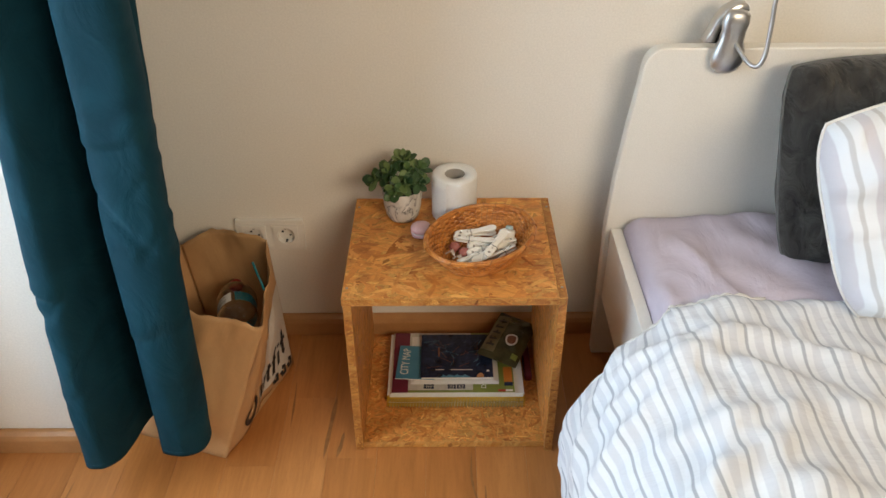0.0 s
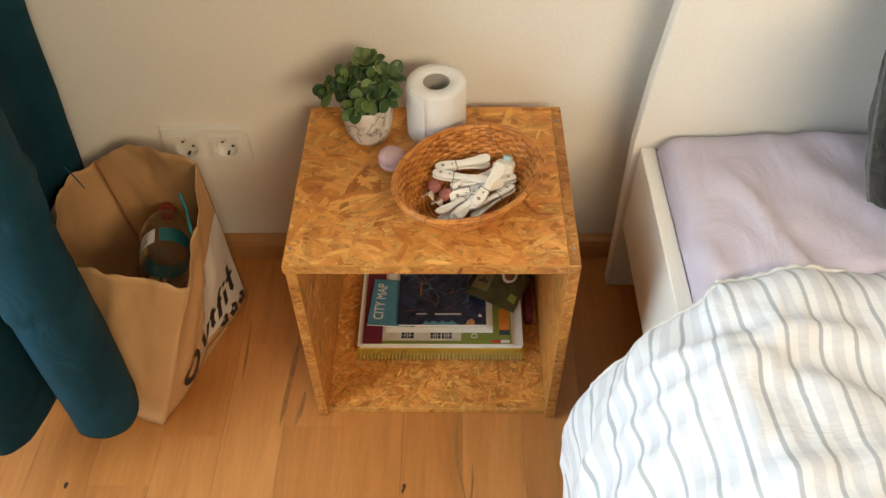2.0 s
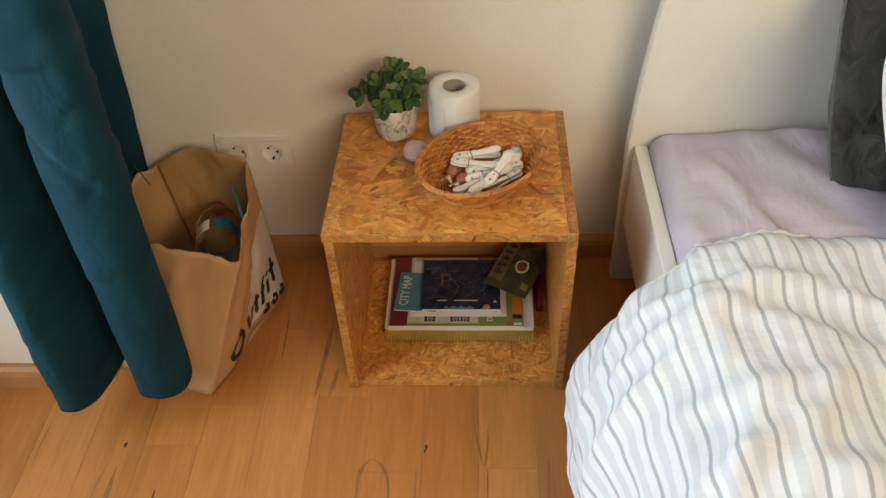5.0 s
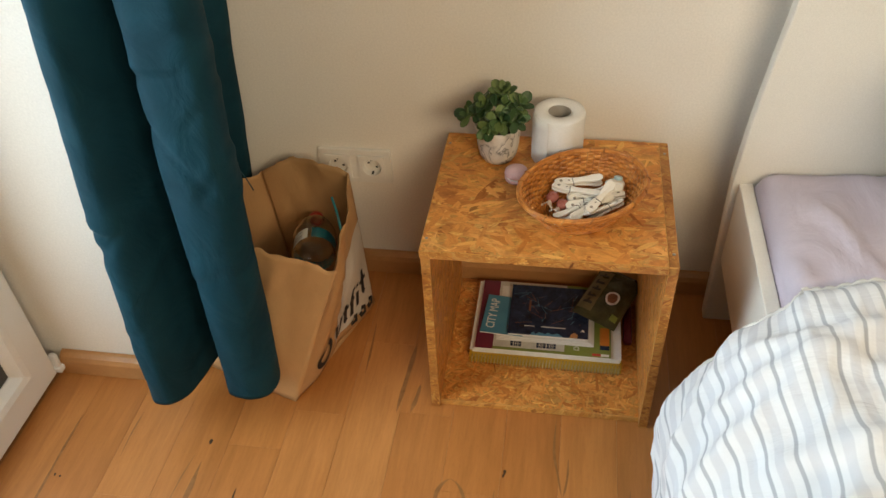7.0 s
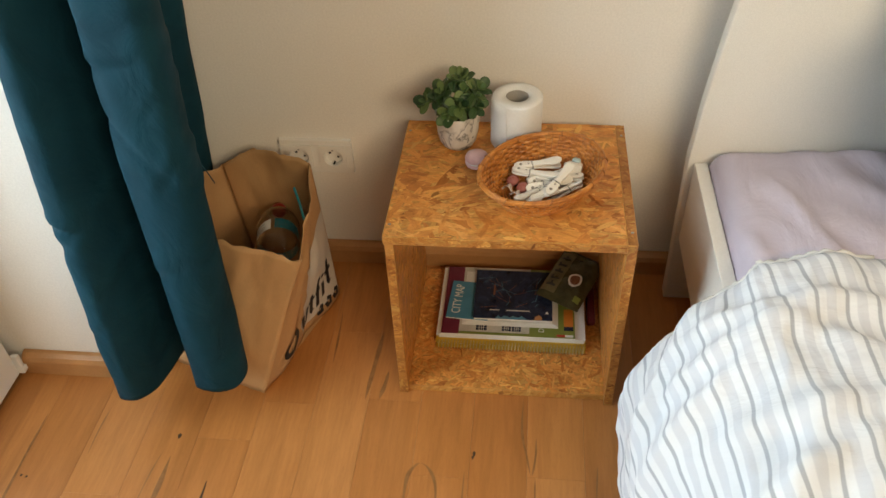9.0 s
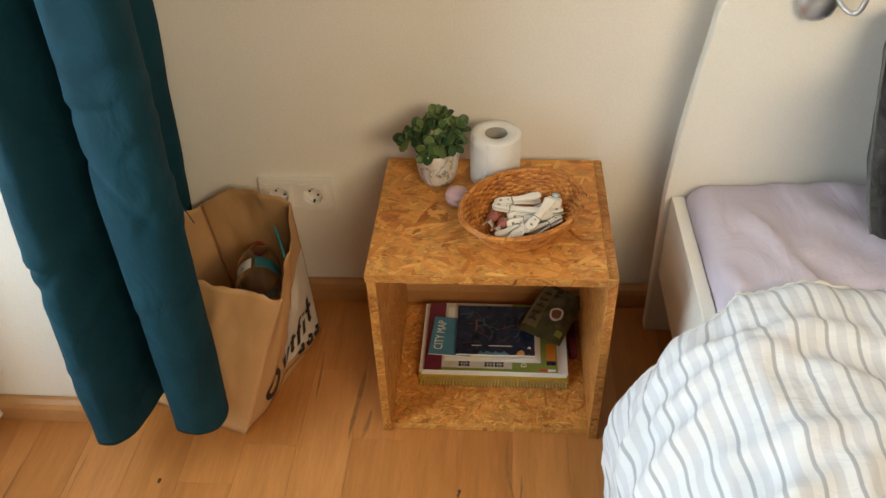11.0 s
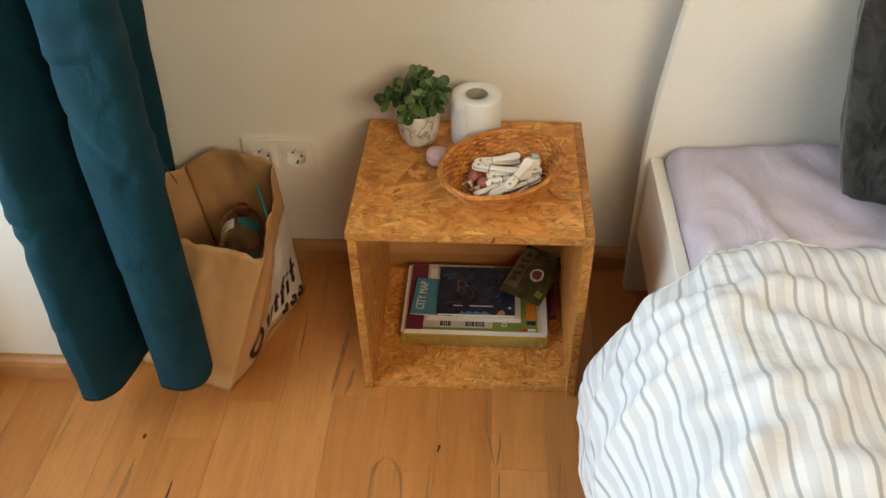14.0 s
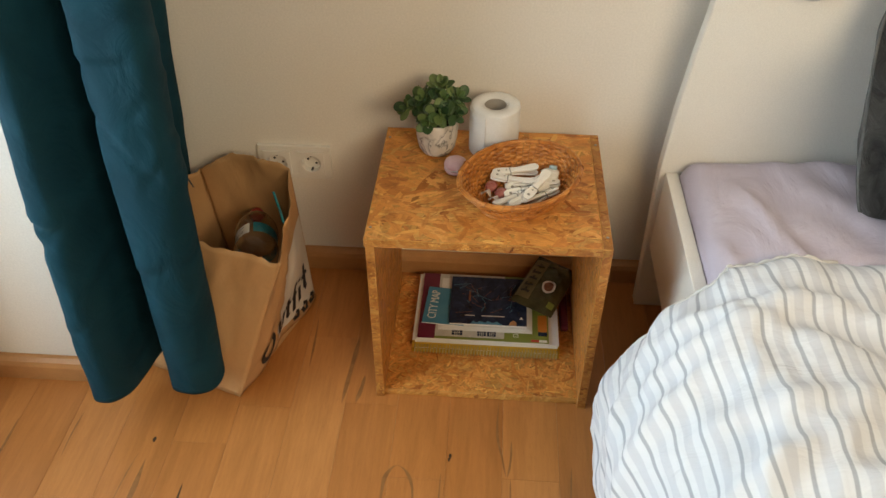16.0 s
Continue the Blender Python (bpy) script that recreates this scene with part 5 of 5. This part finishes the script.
# ---- curtain ----
def curtain():
    c = thing("curtain", (-0.47, -0.45, 0.1), "long teal blackout curtain gathered in deep folds", "curtain")
    # (x, y) along the cloth at the hem, at knee height, and above
    hem = [(-0.570, -0.400), (-0.595, -0.432), (-0.606, -0.470), (-0.592, -0.502), (-0.562, -0.510), (-0.534, -0.486), (-0.524, -0.440), (-0.512, -0.385), (-0.486, -0.362), (-0.468, -0.395),
           (-0.463, -0.448), (-0.452, -0.474), (-0.418, -0.480), (-0.388, -0.462), (-0.378, -0.425), (-0.394, -0.385)]
    mid = [(-0.545, -0.398), (-0.568, -0.432), (-0.577, -0.470), (-0.562, -0.502), (-0.536, -0.504), (-0.514, -0.475), (-0.500, -0.430), (-0.486, -0.385), (-0.468, -0.372), (-0.455, -0.405),
           (-0.447, -0.458), (-0.439, -0.482), (-0.400, -0.491), (-0.356, -0.478), (-0.354, -0.430), (-0.382, -0.380)]
    top = [(-0.520, -0.398), (-0.540, -0.432), (-0.547, -0.470), (-0.534, -0.500), (-0.508, -0.500), (-0.488, -0.470), (-0.476, -0.430), (-0.464, -0.390), (-0.450, -0.380), (-0.440, -0.410),
           (-0.428, -0.458), (-0.421, -0.482), (-0.384, -0.491), (-0.345, -0.478), (-0.346, -0.428), (-0.376, -0.375)]
    n = 90
    levels = [(0.0, spline(hem, n)), (0.48, spline(mid, n)), (0.80, spline(top, n)), (2.2, spline([(x + 0.015, y) for x, y in top], n))]
    rows, uvs = [], []
    zs = list(np.linspace(0, 1.1, 150)) + list(np.linspace(1.13, 2.2, 16))
    for z in zs:
        for (za, pa), (zb, pb) in zip(levels, levels[1:]):
            if z <= zb + 1e-9:
                f = (z - za) / (zb - za)
                f = 0.75 * f + 0.25 * f * f * (3 - 2 * f)
                line = [a * (1 - f) + b_ * f for a, b_ in zip(pa, pb)]
                break
        row = []
        for k, p in enumerate(line):
            w = 0.005 * fbm(p[0] * 16, z * 2.0, 3.0) + 0.0014 * fbm(p[0] * 34 + z * 9, z * 9.0, 8.0)
            # short diagonal creases where the cloth has been pushed in
            w += 0.005 * math.exp(-((z - 0.36 - (p[0] + 0.57) * 1.0) / 0.016) ** 2) * (p[0] < -0.50)
            w += 0.004 * math.exp(-((z - 0.52 + (p[0] + 0.40) * 1.6) / 0.014) ** 2) * (p[0] > -0.46)
            for cz, slope, cx0, cx1, amp, wid in ((0.66, 0.10, -0.46, -0.34, 0.006, 0.010), (0.50, 1.25, -0.40, -0.33, 0.005, 0.012), (0.60, 0.9, -0.40, -0.34, 0.004, 0.010), (0.40, -0.35, -0.60, -0.53, 0.007, 0.010),
                                                  (0.30, 0.5, -0.46, -0.38, 0.004, 0.012), (0.78, -0.6, -0.56, -0.48, 0.004, 0.012), (0.18, 0.8, -0.60, -0.53, 0.003, 0.012)):
                if cx0 < p[0] < cx1:
                    fade = math.sin(math.pi * (p[0] - cx0) / (cx1 - cx0)) ** 0.7
                    dz = (z - cz - slope * (p[0] - (cx0 + cx1) / 2)) / wid
                    w += 0.7 * amp * fade * (math.exp(-dz * dz) - 0.6 * math.exp(-(dz - 1.6) ** 2))
            row.append((p[0] + w * 0.5, p[1] + w, 0.098 + z + 0.004 * math.sin(k * 0.3) * (z < 0.02)))
        rows.append(row)
    part("cloth", thicken(grid_mesh(rows), 0.0016), TEAL, c, smooth=True)
    # hem seam, a line of stitching a finger's width above the edge
    seam = [Vector(rows[1][k]) + Vector((0, -0.0012, 0.004)) for k in range(2, n - 2)]
    part("hem_seam", tube(seam, 0.0009, 4), TEAL_SEAM, c, "stitched hem seam", smooth=True)
    # rear part of the cloth, running back to the wall behind the paper bag
    back = []
    for z in np.linspace(0.275, 2.3, 60):
        lean = 0.073 * (min(z, 1.0) - 0.33)
        back.append([(x + lean * max(0.0, min(1.0, (y + 0.37) / 0.2)) + 0.004 * fbm(y * 20, z * 5), y, z) for x, y in spline([(-0.440, -0.400), (-0.478, -0.330), (-0.525, -0.220), (-0.540, -0.130), (-0.516, -0.070), (-0.520, -0.045), (-0.560, -0.030)], 26)])
    part("rear_fold", thicken(grid_mesh(back), 0.0016), TEAL, c, "rear fold beside the wall", smooth=True)
    part("loose_thread", tube([(-0.505, -0.125, 0.345), (-0.492, -0.130, 0.325), (-0.482, -0.135, 0.306)], 0.0014, 4), TEAL_SEAM, c, "dangling thread")


curtain()


# ---- bed ----
def bed():
    b = thing("bed_frame", (1.2, -1.1, 0), "cream lacquered bed frame with a sloped headboard", "bed")
    arc = [(0.453 + 0.040 * (1 - math.cos(t)), 0.711 + 0.040 * math.sin(t)) for t in np.linspace(0.12, math.pi / 2, 9)]
    left = [(0.426, 0.0), (0.424, 0.16), (0.421, 0.36), (0.428, 0.48), (0.440, 0.60), (0.449, 0.67)] + arc
    # the board stands on two feet with an arch between them
    poly = left + [(2.10 - (x - 0.42), z) for x, z in left[::-1]] + [(2.00, 0.0), (1.99, 0.16), (0.53, 0.16), (0.497, 0.0)]
    m = Matrix(((1, 0, 0, 0), (0, 0, -1, 0), (0, 1, 0, 0), (0, 0, 0, 1)))
    part("headboard", prism(poly, 0.062, 0.090, m, 0.003, 2), LACQUER, b)
    part("side_rail", box(0.432, 0.456, -2.1, -0.0915, 0.170, 0.356, 0.002), LACQUER, b)
    part("side_rail", box(2.05, 2.074, -2.1, -0.0915, 0.170, 0.356, 0.002), LACQUER, b)
    part("footboard", box(0.432, 2.074, -2.125, -2.101, 0.0, 0.356, 0.003), LACQUER, b)
    mt = thing("mattress", (1.2, -1.1, 0.18), "mattress in a wrinkled lavender fitted sheet", "mattress")
    x0, x1, y0, y1, zt = 0.4572, 2.045, -2.095, -0.094, 0.402
    xs = [x0 + 0.045 * (k / 10) ** 1.6 for k in range(11)] + list(np.linspace(0.53, 1.25, 60)) + list(np.linspace(1.28, x1, 12))
    ys = [y1 - 0.06 * (k / 8) ** 1.6 for k in range(9)] + list(np.linspace(-0.165, -0.75, 50)) + list(np.linspace(-0.8, y0, 8))
    rows = []
    for i, x in enumerate([x0] + xs):
        row = []
        for j, y in enumerate([y1] + ys):
            tuck = 0.034 if i == 0 or j == 0 else 0.0  # tucked in along the rail and the headboard
            dx, dy = min(1, (x - x0) / 0.045), min(1, (y1 - y) / 0.045)
            drop = 0.036 * (1 - math.sqrt(max(0, 1 - (1 - dx) ** 2))) + 0.030 * (1 - math.sqrt(max(0, 1 - (1 - dy) ** 2)))
            d = (x - 0.47) * 0.9 + (y + 0.1) * 0.55
            r = 0.013 * (0.5 + 0.5 * math.sin(d * 62 + 3 * fbm(x * 4, y * 4))) * max(0, fbm(x * 5 + 2, y * 5) + 0.35)
            r += 0.013 * math.exp(-((x - 0.62 - (-0.16 - y) * 0.32 + 0.10) / 0.012) ** 2) * (1 if -0.50 < y < -0.16 else 0) * min(1, (-0.16 - y) * 12 if y < -0.16 else 0)
            bare = min(1.0, max(0.0, 1 - (-0.395 - y) / 0.05))  # pressed flat under the duvet
            lie = -0.032 * (1 - bare) * min(1.0, (x - x0) / 0.05)
            row.append((x + 0.004 * fbm(y * 9, x * 9, 4) * (1 - dx), y, zt - drop - tuck + lie + (r + 0.004 * fbm(x * 3, y * 3) + 0.016 * min(1.0, max(0.0, (x - 0.50) / 0.22)) * dy) * bare))
        rows.append(row)
    bm = grid_mesh(rows)
    part("fitted_sheet", bm, SHEET, mt, smooth=True)
    part("mattress_core", box(x0 + 0.004, x1 - 0.002, y0, y1 - 0.003, 0.18, 0.345, 0.012), SHEET, mt, "sheet over the mattress side")


bed()

CROSS = [(1.45, 0.425), (1.10, 0.428), (0.80, 0.432), (0.62, 0.436), (0.53, 0.443), (0.464, 0.436), (0.416, 0.405), (0.377, 0.367), (0.336, 0.315), (0.302, 0.260), (0.283, 0.200), (0.281, 0.145), (0.298, 0.095), (0.322, 0.055), (0.352, 0.035)]


def duvet():
    d = thing("duvet", (0.9, -1.0, 0.40), "rumpled white duvet with grey stripes hanging over the bed", "duvet")
    n = 150
    line = spline(CROSS, n)
    arc = [0.0]
    for a, b_ in zip(line, line[1:]):
        arc.append(arc[-1] + float(np.hypot(*(b_ - a))))
    rows, uvs = [], []
    m_ = 110
    for i, p in enumerate(line):
        a, c = line[max(i - 1, 0)], line[min(i + 1, n - 1)]
        t = c - a
        nx, nz = float(t[1]), float(-t[0])
        L = math.hypot(nx, nz)
        nx, nz = nx / L, nz / L
        s = arc[i]
        over = max(0.0, 0.47 - p[0])
        ytop = -0.408 - 0.40 * min(over, 0.2) - 0.008 * math.sin(p[0] * 17)
        row, urow = [], []
        for j in range(m_ + 1):
            v = (j / m_) ** 1.15
            y = ytop - 1.15 * v
            edge = math.exp(-((ytop - y) / 0.022))
            w = 0.016 * fbm(s * 3.2, y * 3.2, 1.0, 3) + 0.007 * fbm(s * 11, y * 7, 5.0, 3)
            # long soft folds across the stripes
            w -= 0.018 * abs(fbm(s * 5.5 + 3, y * 4.5, 9.0, 2)) + 0.010 * abs(fbm(s * 15, y * 9 + s * 6, 2.0, 2))
            for (fx, fy, ang, amp, wid) in ((0.45, -0.525, 0.06, 0.014, 0.014), (0.40, -0.58, 0.25, 0.014, 0.016), (0.57, -0.60, -0.45, 0.015, 0.018), (0.50, -0.70, 0.1, 0.016, 0.020), (0.68, -0.56, -0.35, 0.013, 0.016), (0.70, -0.70, -0.5, 0.017, 0.022), (0.36, -0.66, 0.5, 0.014, 0.016), (0.62, -0.84, -0.3, 0.018, 0.026), (0.90, -0.62, -0.6, 0.014, 0.022), (0.33, -0.57, 0.9, 0.012, 0.014), (0.44, -0.80, 0.4, 0.016, 0.020)):
                sx = s - (arc[0] + (1.45 - fx) if fx > 0.47 else 0.98 + (0.47 - fx) * 1.45)
                dd = (y - fy) * math.cos(ang) + sx * math.sin(ang)
                al = -(y - fy) * math.sin(ang) + sx * math.cos(ang)
                w += amp * math.exp(-(dd / wid) ** 2) * math.exp(-(al / 0.17) ** 2)
            w -= 0.034 * edge * (1 - 0.55 * min(1.0, max(0.0, (float(p[0]) - 0.50) / 0.12)))
            row.append((float(p[0]) + nx * w * (1 if over else 0.3), y, max(0.02, float(p[1]) + nz * w)))
            urow.append((s - 0.03 * y, y))
        rows.append(row)
        uvs.append(urow)
    bm = grid_mesh(rows, uvs=uvs)
    bm.normal_update()
    bmesh.ops.solidify(bm, geom=bm.faces[:], thickness=0.018)
    part("cover", bm, DUVET, d, smooth=True, uv=False)
    # gathered hem along the top edge
    pts = []
    for i in range(30, n - 45):
        x, y, z = rows[i][0]
        pts.append((x, y + 0.001, z + 0.002 + 0.0016 * math.sin(i * 2.1)))
    part("hem", tube(pts, 0.0042, 6, taper=lambda q: 0.8 + 0.2 * math.sin(q * 160)), HEM, d, "gathered white hem", smooth=True)


duvet()


def cushion_mesh(w, h, t, n=40, seed=0.0, wrinkle=0.006, pinch=0.10, full=0.5):
    """A stuffed cushion in the xz plane with rounded corners; the front is -y."""
    fr, bk, uvf = [], [], []
    for i in range(n + 1):
        a = -1 + 2 * i / n
        rf, rb, ru = [], [], []
        for j in range(n + 1):
            b_ = -1 + 2 * j / n
            x, z = a * w / 2 * math.sqrt(1 - pinch * b_ ** 4), b_ * h / 2 * math.sqrt(1 - pinch * a ** 4)
            th = t / 2 * (max(0, 1 - a ** 4) * max(0, 1 - b_ ** 4)) ** full
            q = wrinkle * fbm(x * 9 + seed, z * 9, seed) * min(1, th / (t * 0.2))
            rf.append((x, -th - q, z))
            rb.append((x, th + q * 0.5, z))
            ru.append((x + 2 * seed, z))
        fr.append(rf), bk.append(rb), uvf.append(ru)
    a = grid_mesh(fr, uvs=uvf)
    b2 = grid_mesh(bk, uvs=uvf)
    bm = join(a, b2)
    bmesh.ops.remove_doubles(bm, verts=bm.verts[:], dist=1e-5)
    bmesh.ops.recalc_face_normals(bm, faces=bm.faces[:])
    edge = [fr[i][0] for i in range(n + 1)] + [fr[n][j] for j in range(1, n + 1)] + [fr[i][n] for i in range(n - 1, -1, -1)] + [fr[0][j] for j in range(n - 1, 0, -1)]
    return bm, edge


def propped(tl, bl, w):
    """The pose of a cushion from its upper and lower left corners and its width."""
    tl, bl = Vector(tl), Vector(bl)
    up = (tl - bl).normalized()
    right = Vector((1, 0, -up.x / up.z)).normalized()
    y = up.cross(right)
    c = (tl + bl) / 2 + right * w / 2
    return Matrix(((right.x, y.x, up.x, c.x), (right.y, y.y, up.y, c.y), (right.z, y.z, up.z, c.z), (0, 0, 0, 1)))


def pillows():
    m = propped((0.684, -0.150, 0.750), (0.700, -0.290, 0.405), 0.46)
    p = thing("plush_cushion", (0.945, -0.19, 0.40), "charcoal grey plush cushion with corded edges leaning on the headboard", "cushion")
    bm, edge = cushion_mesh(0.46, 0.375, 0.15, 60, 2.0, 0.030, 0.13, 0.42)
    part("cover", moved(bm, m), PLUSH, p, smooth=True)
    part("piping", tube([m @ Vector(q) for q in edge], 0.0032, 6, closed=True), PLUSH_PIPING, p, "corded piping", smooth=True)
    m = propped((0.664, -0.340, 0.722), (0.752, -0.470, 0.415), 0.72)
    p = thing("striped_pillow", (1.05, -0.36, 0.40), "plump white pillow with grey stripes propped up on the bed", "pillow")
    bm, edge = cushion_mesh(0.72, 0.355, 0.19, 56, 5.0, 0.034, 0.14, 0.46)
    part("cover", moved(bm, m), PILLOW, p, smooth=True, uv=False)
    part("seam", tube([m @ Vector(q) for q in edge], 0.0030, 6, closed=True, taper=None), HEM, p, "gathered seam", smooth=True)


pillows()


def clip_lamp():
    c = Vector((0.600, -0.096, 0.765))
    l = thing("clip_lamp", c, "silver clip-on reading lamp clamped to the headboard", "lamp")
    m = Matrix.Translation((0.600, -0.098, 0.770)) @ Matrix.Rotation(radians(3), 4, "Y")
    prof = [(0.0, -0.062), (0.015, -0.060), (0.026, -0.051), (0.031, -0.036), (0.029, -0.018), (0.023, 0.0), (0.0225, 0.018), (0.025, 0.034), (0.023, 0.048), (0.014, 0.056), (0.0, 0.058)]
    bm = lathe(prof, steps=32)
    for v in bm.verts:
        v.co.y *= 0.55 if v.co.y < 0 else 0.18
        v.co.y -= 0.004
    part("clamp_front", moved(bm, m), CHROME, l, smooth=True)
    up = Matrix(((1, 0, 0, 0), (0, 0, -1, 0), (0, 1, 0, 0), (0, 0, 0, 1)))
    arch = [(-0.046, -0.012), (-0.038, 0.006), (-0.031, 0.030), (-0.018, 0.052), (0.002, 0.064), (0.020, 0.062), (0.026, 0.050), (0.012, 0.050), (-0.004, 0.042), (-0.016, 0.024), (-0.022, 0.004), (-0.024, -0.010)]
    part("rear_jaw", moved(prism(arch, -0.034, -0.006, up, 0.0025, 1), m), CHROME, l, "bent silver rear jaw", smooth=True)
    part("jaw_pad", moved(prism([(-0.040, -0.012), (-0.026, 0.024), (-0.010, 0.046), (0.012, 0.052), (0.018, 0.030), (0.0, -0.012)], -0.020, -0.008, up, 0.002, 1), m), BLACKPL, l, "black plastic jaw pad")
    part("bolt", moved(lathe([(0, 0), (0.0042, 0), (0.0042, 0.004), (0, 0.005)], steps=16), m @ Matrix.Translation((0.008, -0.012, -0.032)) @ Matrix.Rotation(radians(90), 4, "X")), STEEL, l, smooth=True)
    neck = spline([(0.604, -0.108, 0.770), (0.612, -0.130, 0.757), (0.623, -0.150, 0.745), (0.635, -0.160, 0.745), (0.643, -0.160, 0.765), (0.644, -0.156, 0.81), (0.643, -0.152, 0.88), (0.650, -0.160, 0.97), (0.645, -0.190, 1.05), (0.64, -0.235, 1.09)], 70)
    part("gooseneck", tube(neck, 0.0042, 8), CHROME, l, "bent silver gooseneck", smooth=True)
    head = lathe([(0.010, 0.0), (0.013, 0.01), (0.030, 0.05), (0.036, 0.075), (0.034, 0.075), (0.028, 0.05), (0.010, 0.012)], steps=32)
    part("shade", moved(head, look((0.64, -0.235, 1.09), (0.66, -0.5, 0.98)) @ Matrix.Rotation(math.pi, 4, "X")), CHROME, l, "silver lamp shade", smooth=True)


clip_lamp()


# ---- floor strips, last ----
def floor_strips():
    rng = random.Random(21)
    W, GAP = 0.102, 0.0003
    lines = [-0.876 + W * k for k in range(-1, 40)]
    first = -0.06 - W * 8
    meshes = {}

    def strip_mesh(w, L):
        key = (round(w, 3), round(L, 2))
        if key not in meshes:
            bm = box(-w / 2, w / 2, -L, 0, -0.006, 0, 0.0002, 1)
            bm.normal_update()
            me = bpy.data.meshes.new("plank")
            bm.to_mesh(me)
            bm.free()
            me.materials.append(BEECH)
            meshes[key] = me
        return meshes[key]
    ends = {-0.468: -0.51, -0.366: -0.42, -0.162: -0.403, -0.06: -0.555, 0.144: -0.549}
    far = []
    for k in range(40):
        x = first + W * k
        if x + W / 2 < X0 - 0.09 or x > X1:
            continue
        y = -0.002
        fixed = next((e for q, e in ends.items() if abs(q - x) < 0.02), None)
        while y > Y0:
            L = round(rng.choice((0.40, 0.46, 0.52, 0.60, 0.68)), 2)
            if y > -0.01:
                L = round(-fixed, 2) if fixed else round(rng.uniform(0.15, 0.6), 2)
            if x < 1.2 and y > -1.3:
                ob = new("plank", strip_mesh(W - GAP, L - GAP))
                ob.location = (x + W / 2, y, 0)
                ob.parent = FLOOR
            else:
                far.append((x, y, min(L, y - Y0)))
            y -= L
    bm = bmesh.new()
    for x, y, L in far:
        if L < 0.02:
            continue
        q = [(x + GAP, y - GAP), (x + GAP, y - L), (x + W, y - L), (x + W, y - GAP)]
        lo = [bm.verts.new((a, b_, -0.006)) for a, b_ in q]
        hi = [bm.verts.new((a, b_, 0)) for a, b_ in q]
        bm.faces.new(hi)
        for i in range(4):
            bm.faces.new((lo[i], lo[(i + 1) % 4], hi[(i + 1) % 4], hi[i]))
    bmesh.ops.recalc_face_normals(bm, faces=bm.faces[:])
    tagged(part("far_planks", bm, BEECH, FLOOR), kind="stuff")

    def inlay(pts, width, name, material, z=0.0004):
        line = spline(pts, 16)
        bm = bmesh.new()
        pr = []
        for k, p in enumerate(line):
            t = k / 15
            w = width / 2 * max(0.04, math.sin(math.pi * t) ** 0.7 + 0.22 * math.sin(9 * t + 40 * pts[0][0]) * math.sin(math.pi * t))
            pr.append((bm.verts.new((p[0] - w, p[1], z)), bm.verts.new((p[0] + w, p[1], z))))
        for a, b_ in zip(pr, pr[1:]):
            bm.faces.new((a[0], a[1], b_[1], b_[0]))
        bmesh.ops.recalc_face_normals(bm, faces=bm.faces[:])
        return part(name, bm, material, FLOOR)
    inlay([(-0.158, -0.225), (-0.163, -0.31), (-0.169, -0.404)], 0.010, "heart_streak", HEART)
    inlay([(-0.133, -0.332), (-0.136, -0.367), (-0.142, -0.401)], 0.009, "heart_streak", HEART)
    inlay([(-0.255, -0.178), (-0.251, -0.25), (-0.249, -0.319)], 0.004, "heart_streak", HEART)
    inlay([(0.135, -0.380), (0.134, -0.457), (0.143, -0.507), (0.151, -0.549)], 0.0050, "heart_streak", HEART)
    inlay([(0.160, -0.47), (0.160, -0.50), (0.157, -0.53), (0.153, -0.549)], 0.0045, "heart_streak", HEART)
    inlay([(0.159, -0.552), (0.159, -0.60), (0.160, -0.68)], 0.0030, "heart_streak", HEART)
    inlay([(0.034, -0.548), (0.034, -0.60), (0.035, -0.68)], 0.0035, "heart_streak", HEART)
    inlay([(0.269, -0.52), (0.266, -0.56), (0.262, -0.62)], 0.003, "heart_streak", HEART)
    inlay([(-0.776, -0.475), (-0.776, -0.561), (-0.774, -0.636), (-0.772, -0.74)], 0.0055, "heart_streak", HEART)
    inlay([(-0.504, -0.555), (-0.504, -0.61), (-0.506, -0.665), (-0.507, -0.72)], 0.0095, "heart_streak", HEART)
    inlay([(-0.421, -0.600), (-0.421, -0.637), (-0.422, -0.70)], 0.0050, "heart_streak", KNOT)
    inlay([(-0.658, -0.456), (-0.661, -0.511), (-0.660, -0.563)], 0.0028, "heart_streak", HEART)
    inlay([(-0.521, -0.541), (-0.529, -0.598), (-0.536, -0.698)], 0.0022, "heart_streak", HEART)
    # the arched knot figure
    inlay([(-0.068, -0.70), (-0.067, -0.592), (-0.064, -0.560), (-0.053, -0.541), (-0.044, -0.536)], 0.0070, "heart_streak", HEART)
    inlay([(-0.045, -0.536), (-0.031, -0.545), (-0.019, -0.566), (-0.012, -0.60), (-0.010, -0.70)], 0.0060, "heart_streak", HEART)
    for x, y, rx, ry in ((0.049, -0.511, 0.0028, 0.0058), (0.047, -0.519, 0.002, 0.004), (-0.763, -0.615, 0.0022, 0.003), (-0.752, -0.617, 0.0022, 0.0025), (-0.502, -0.512, 0.0035, 0.006)):
        bm = bmesh.new()
        vs = [bm.verts.new((x + rx * math.cos(a) * (1 + 0.2 * math.sin(3 * a)), y + ry * math.sin(a), 0.0006)) for a in np.linspace(0, math.tau, 12, endpoint=False)]
        bm.faces.new(vs)
        part("knot", bm, KNOT, FLOOR)


floor_strips()
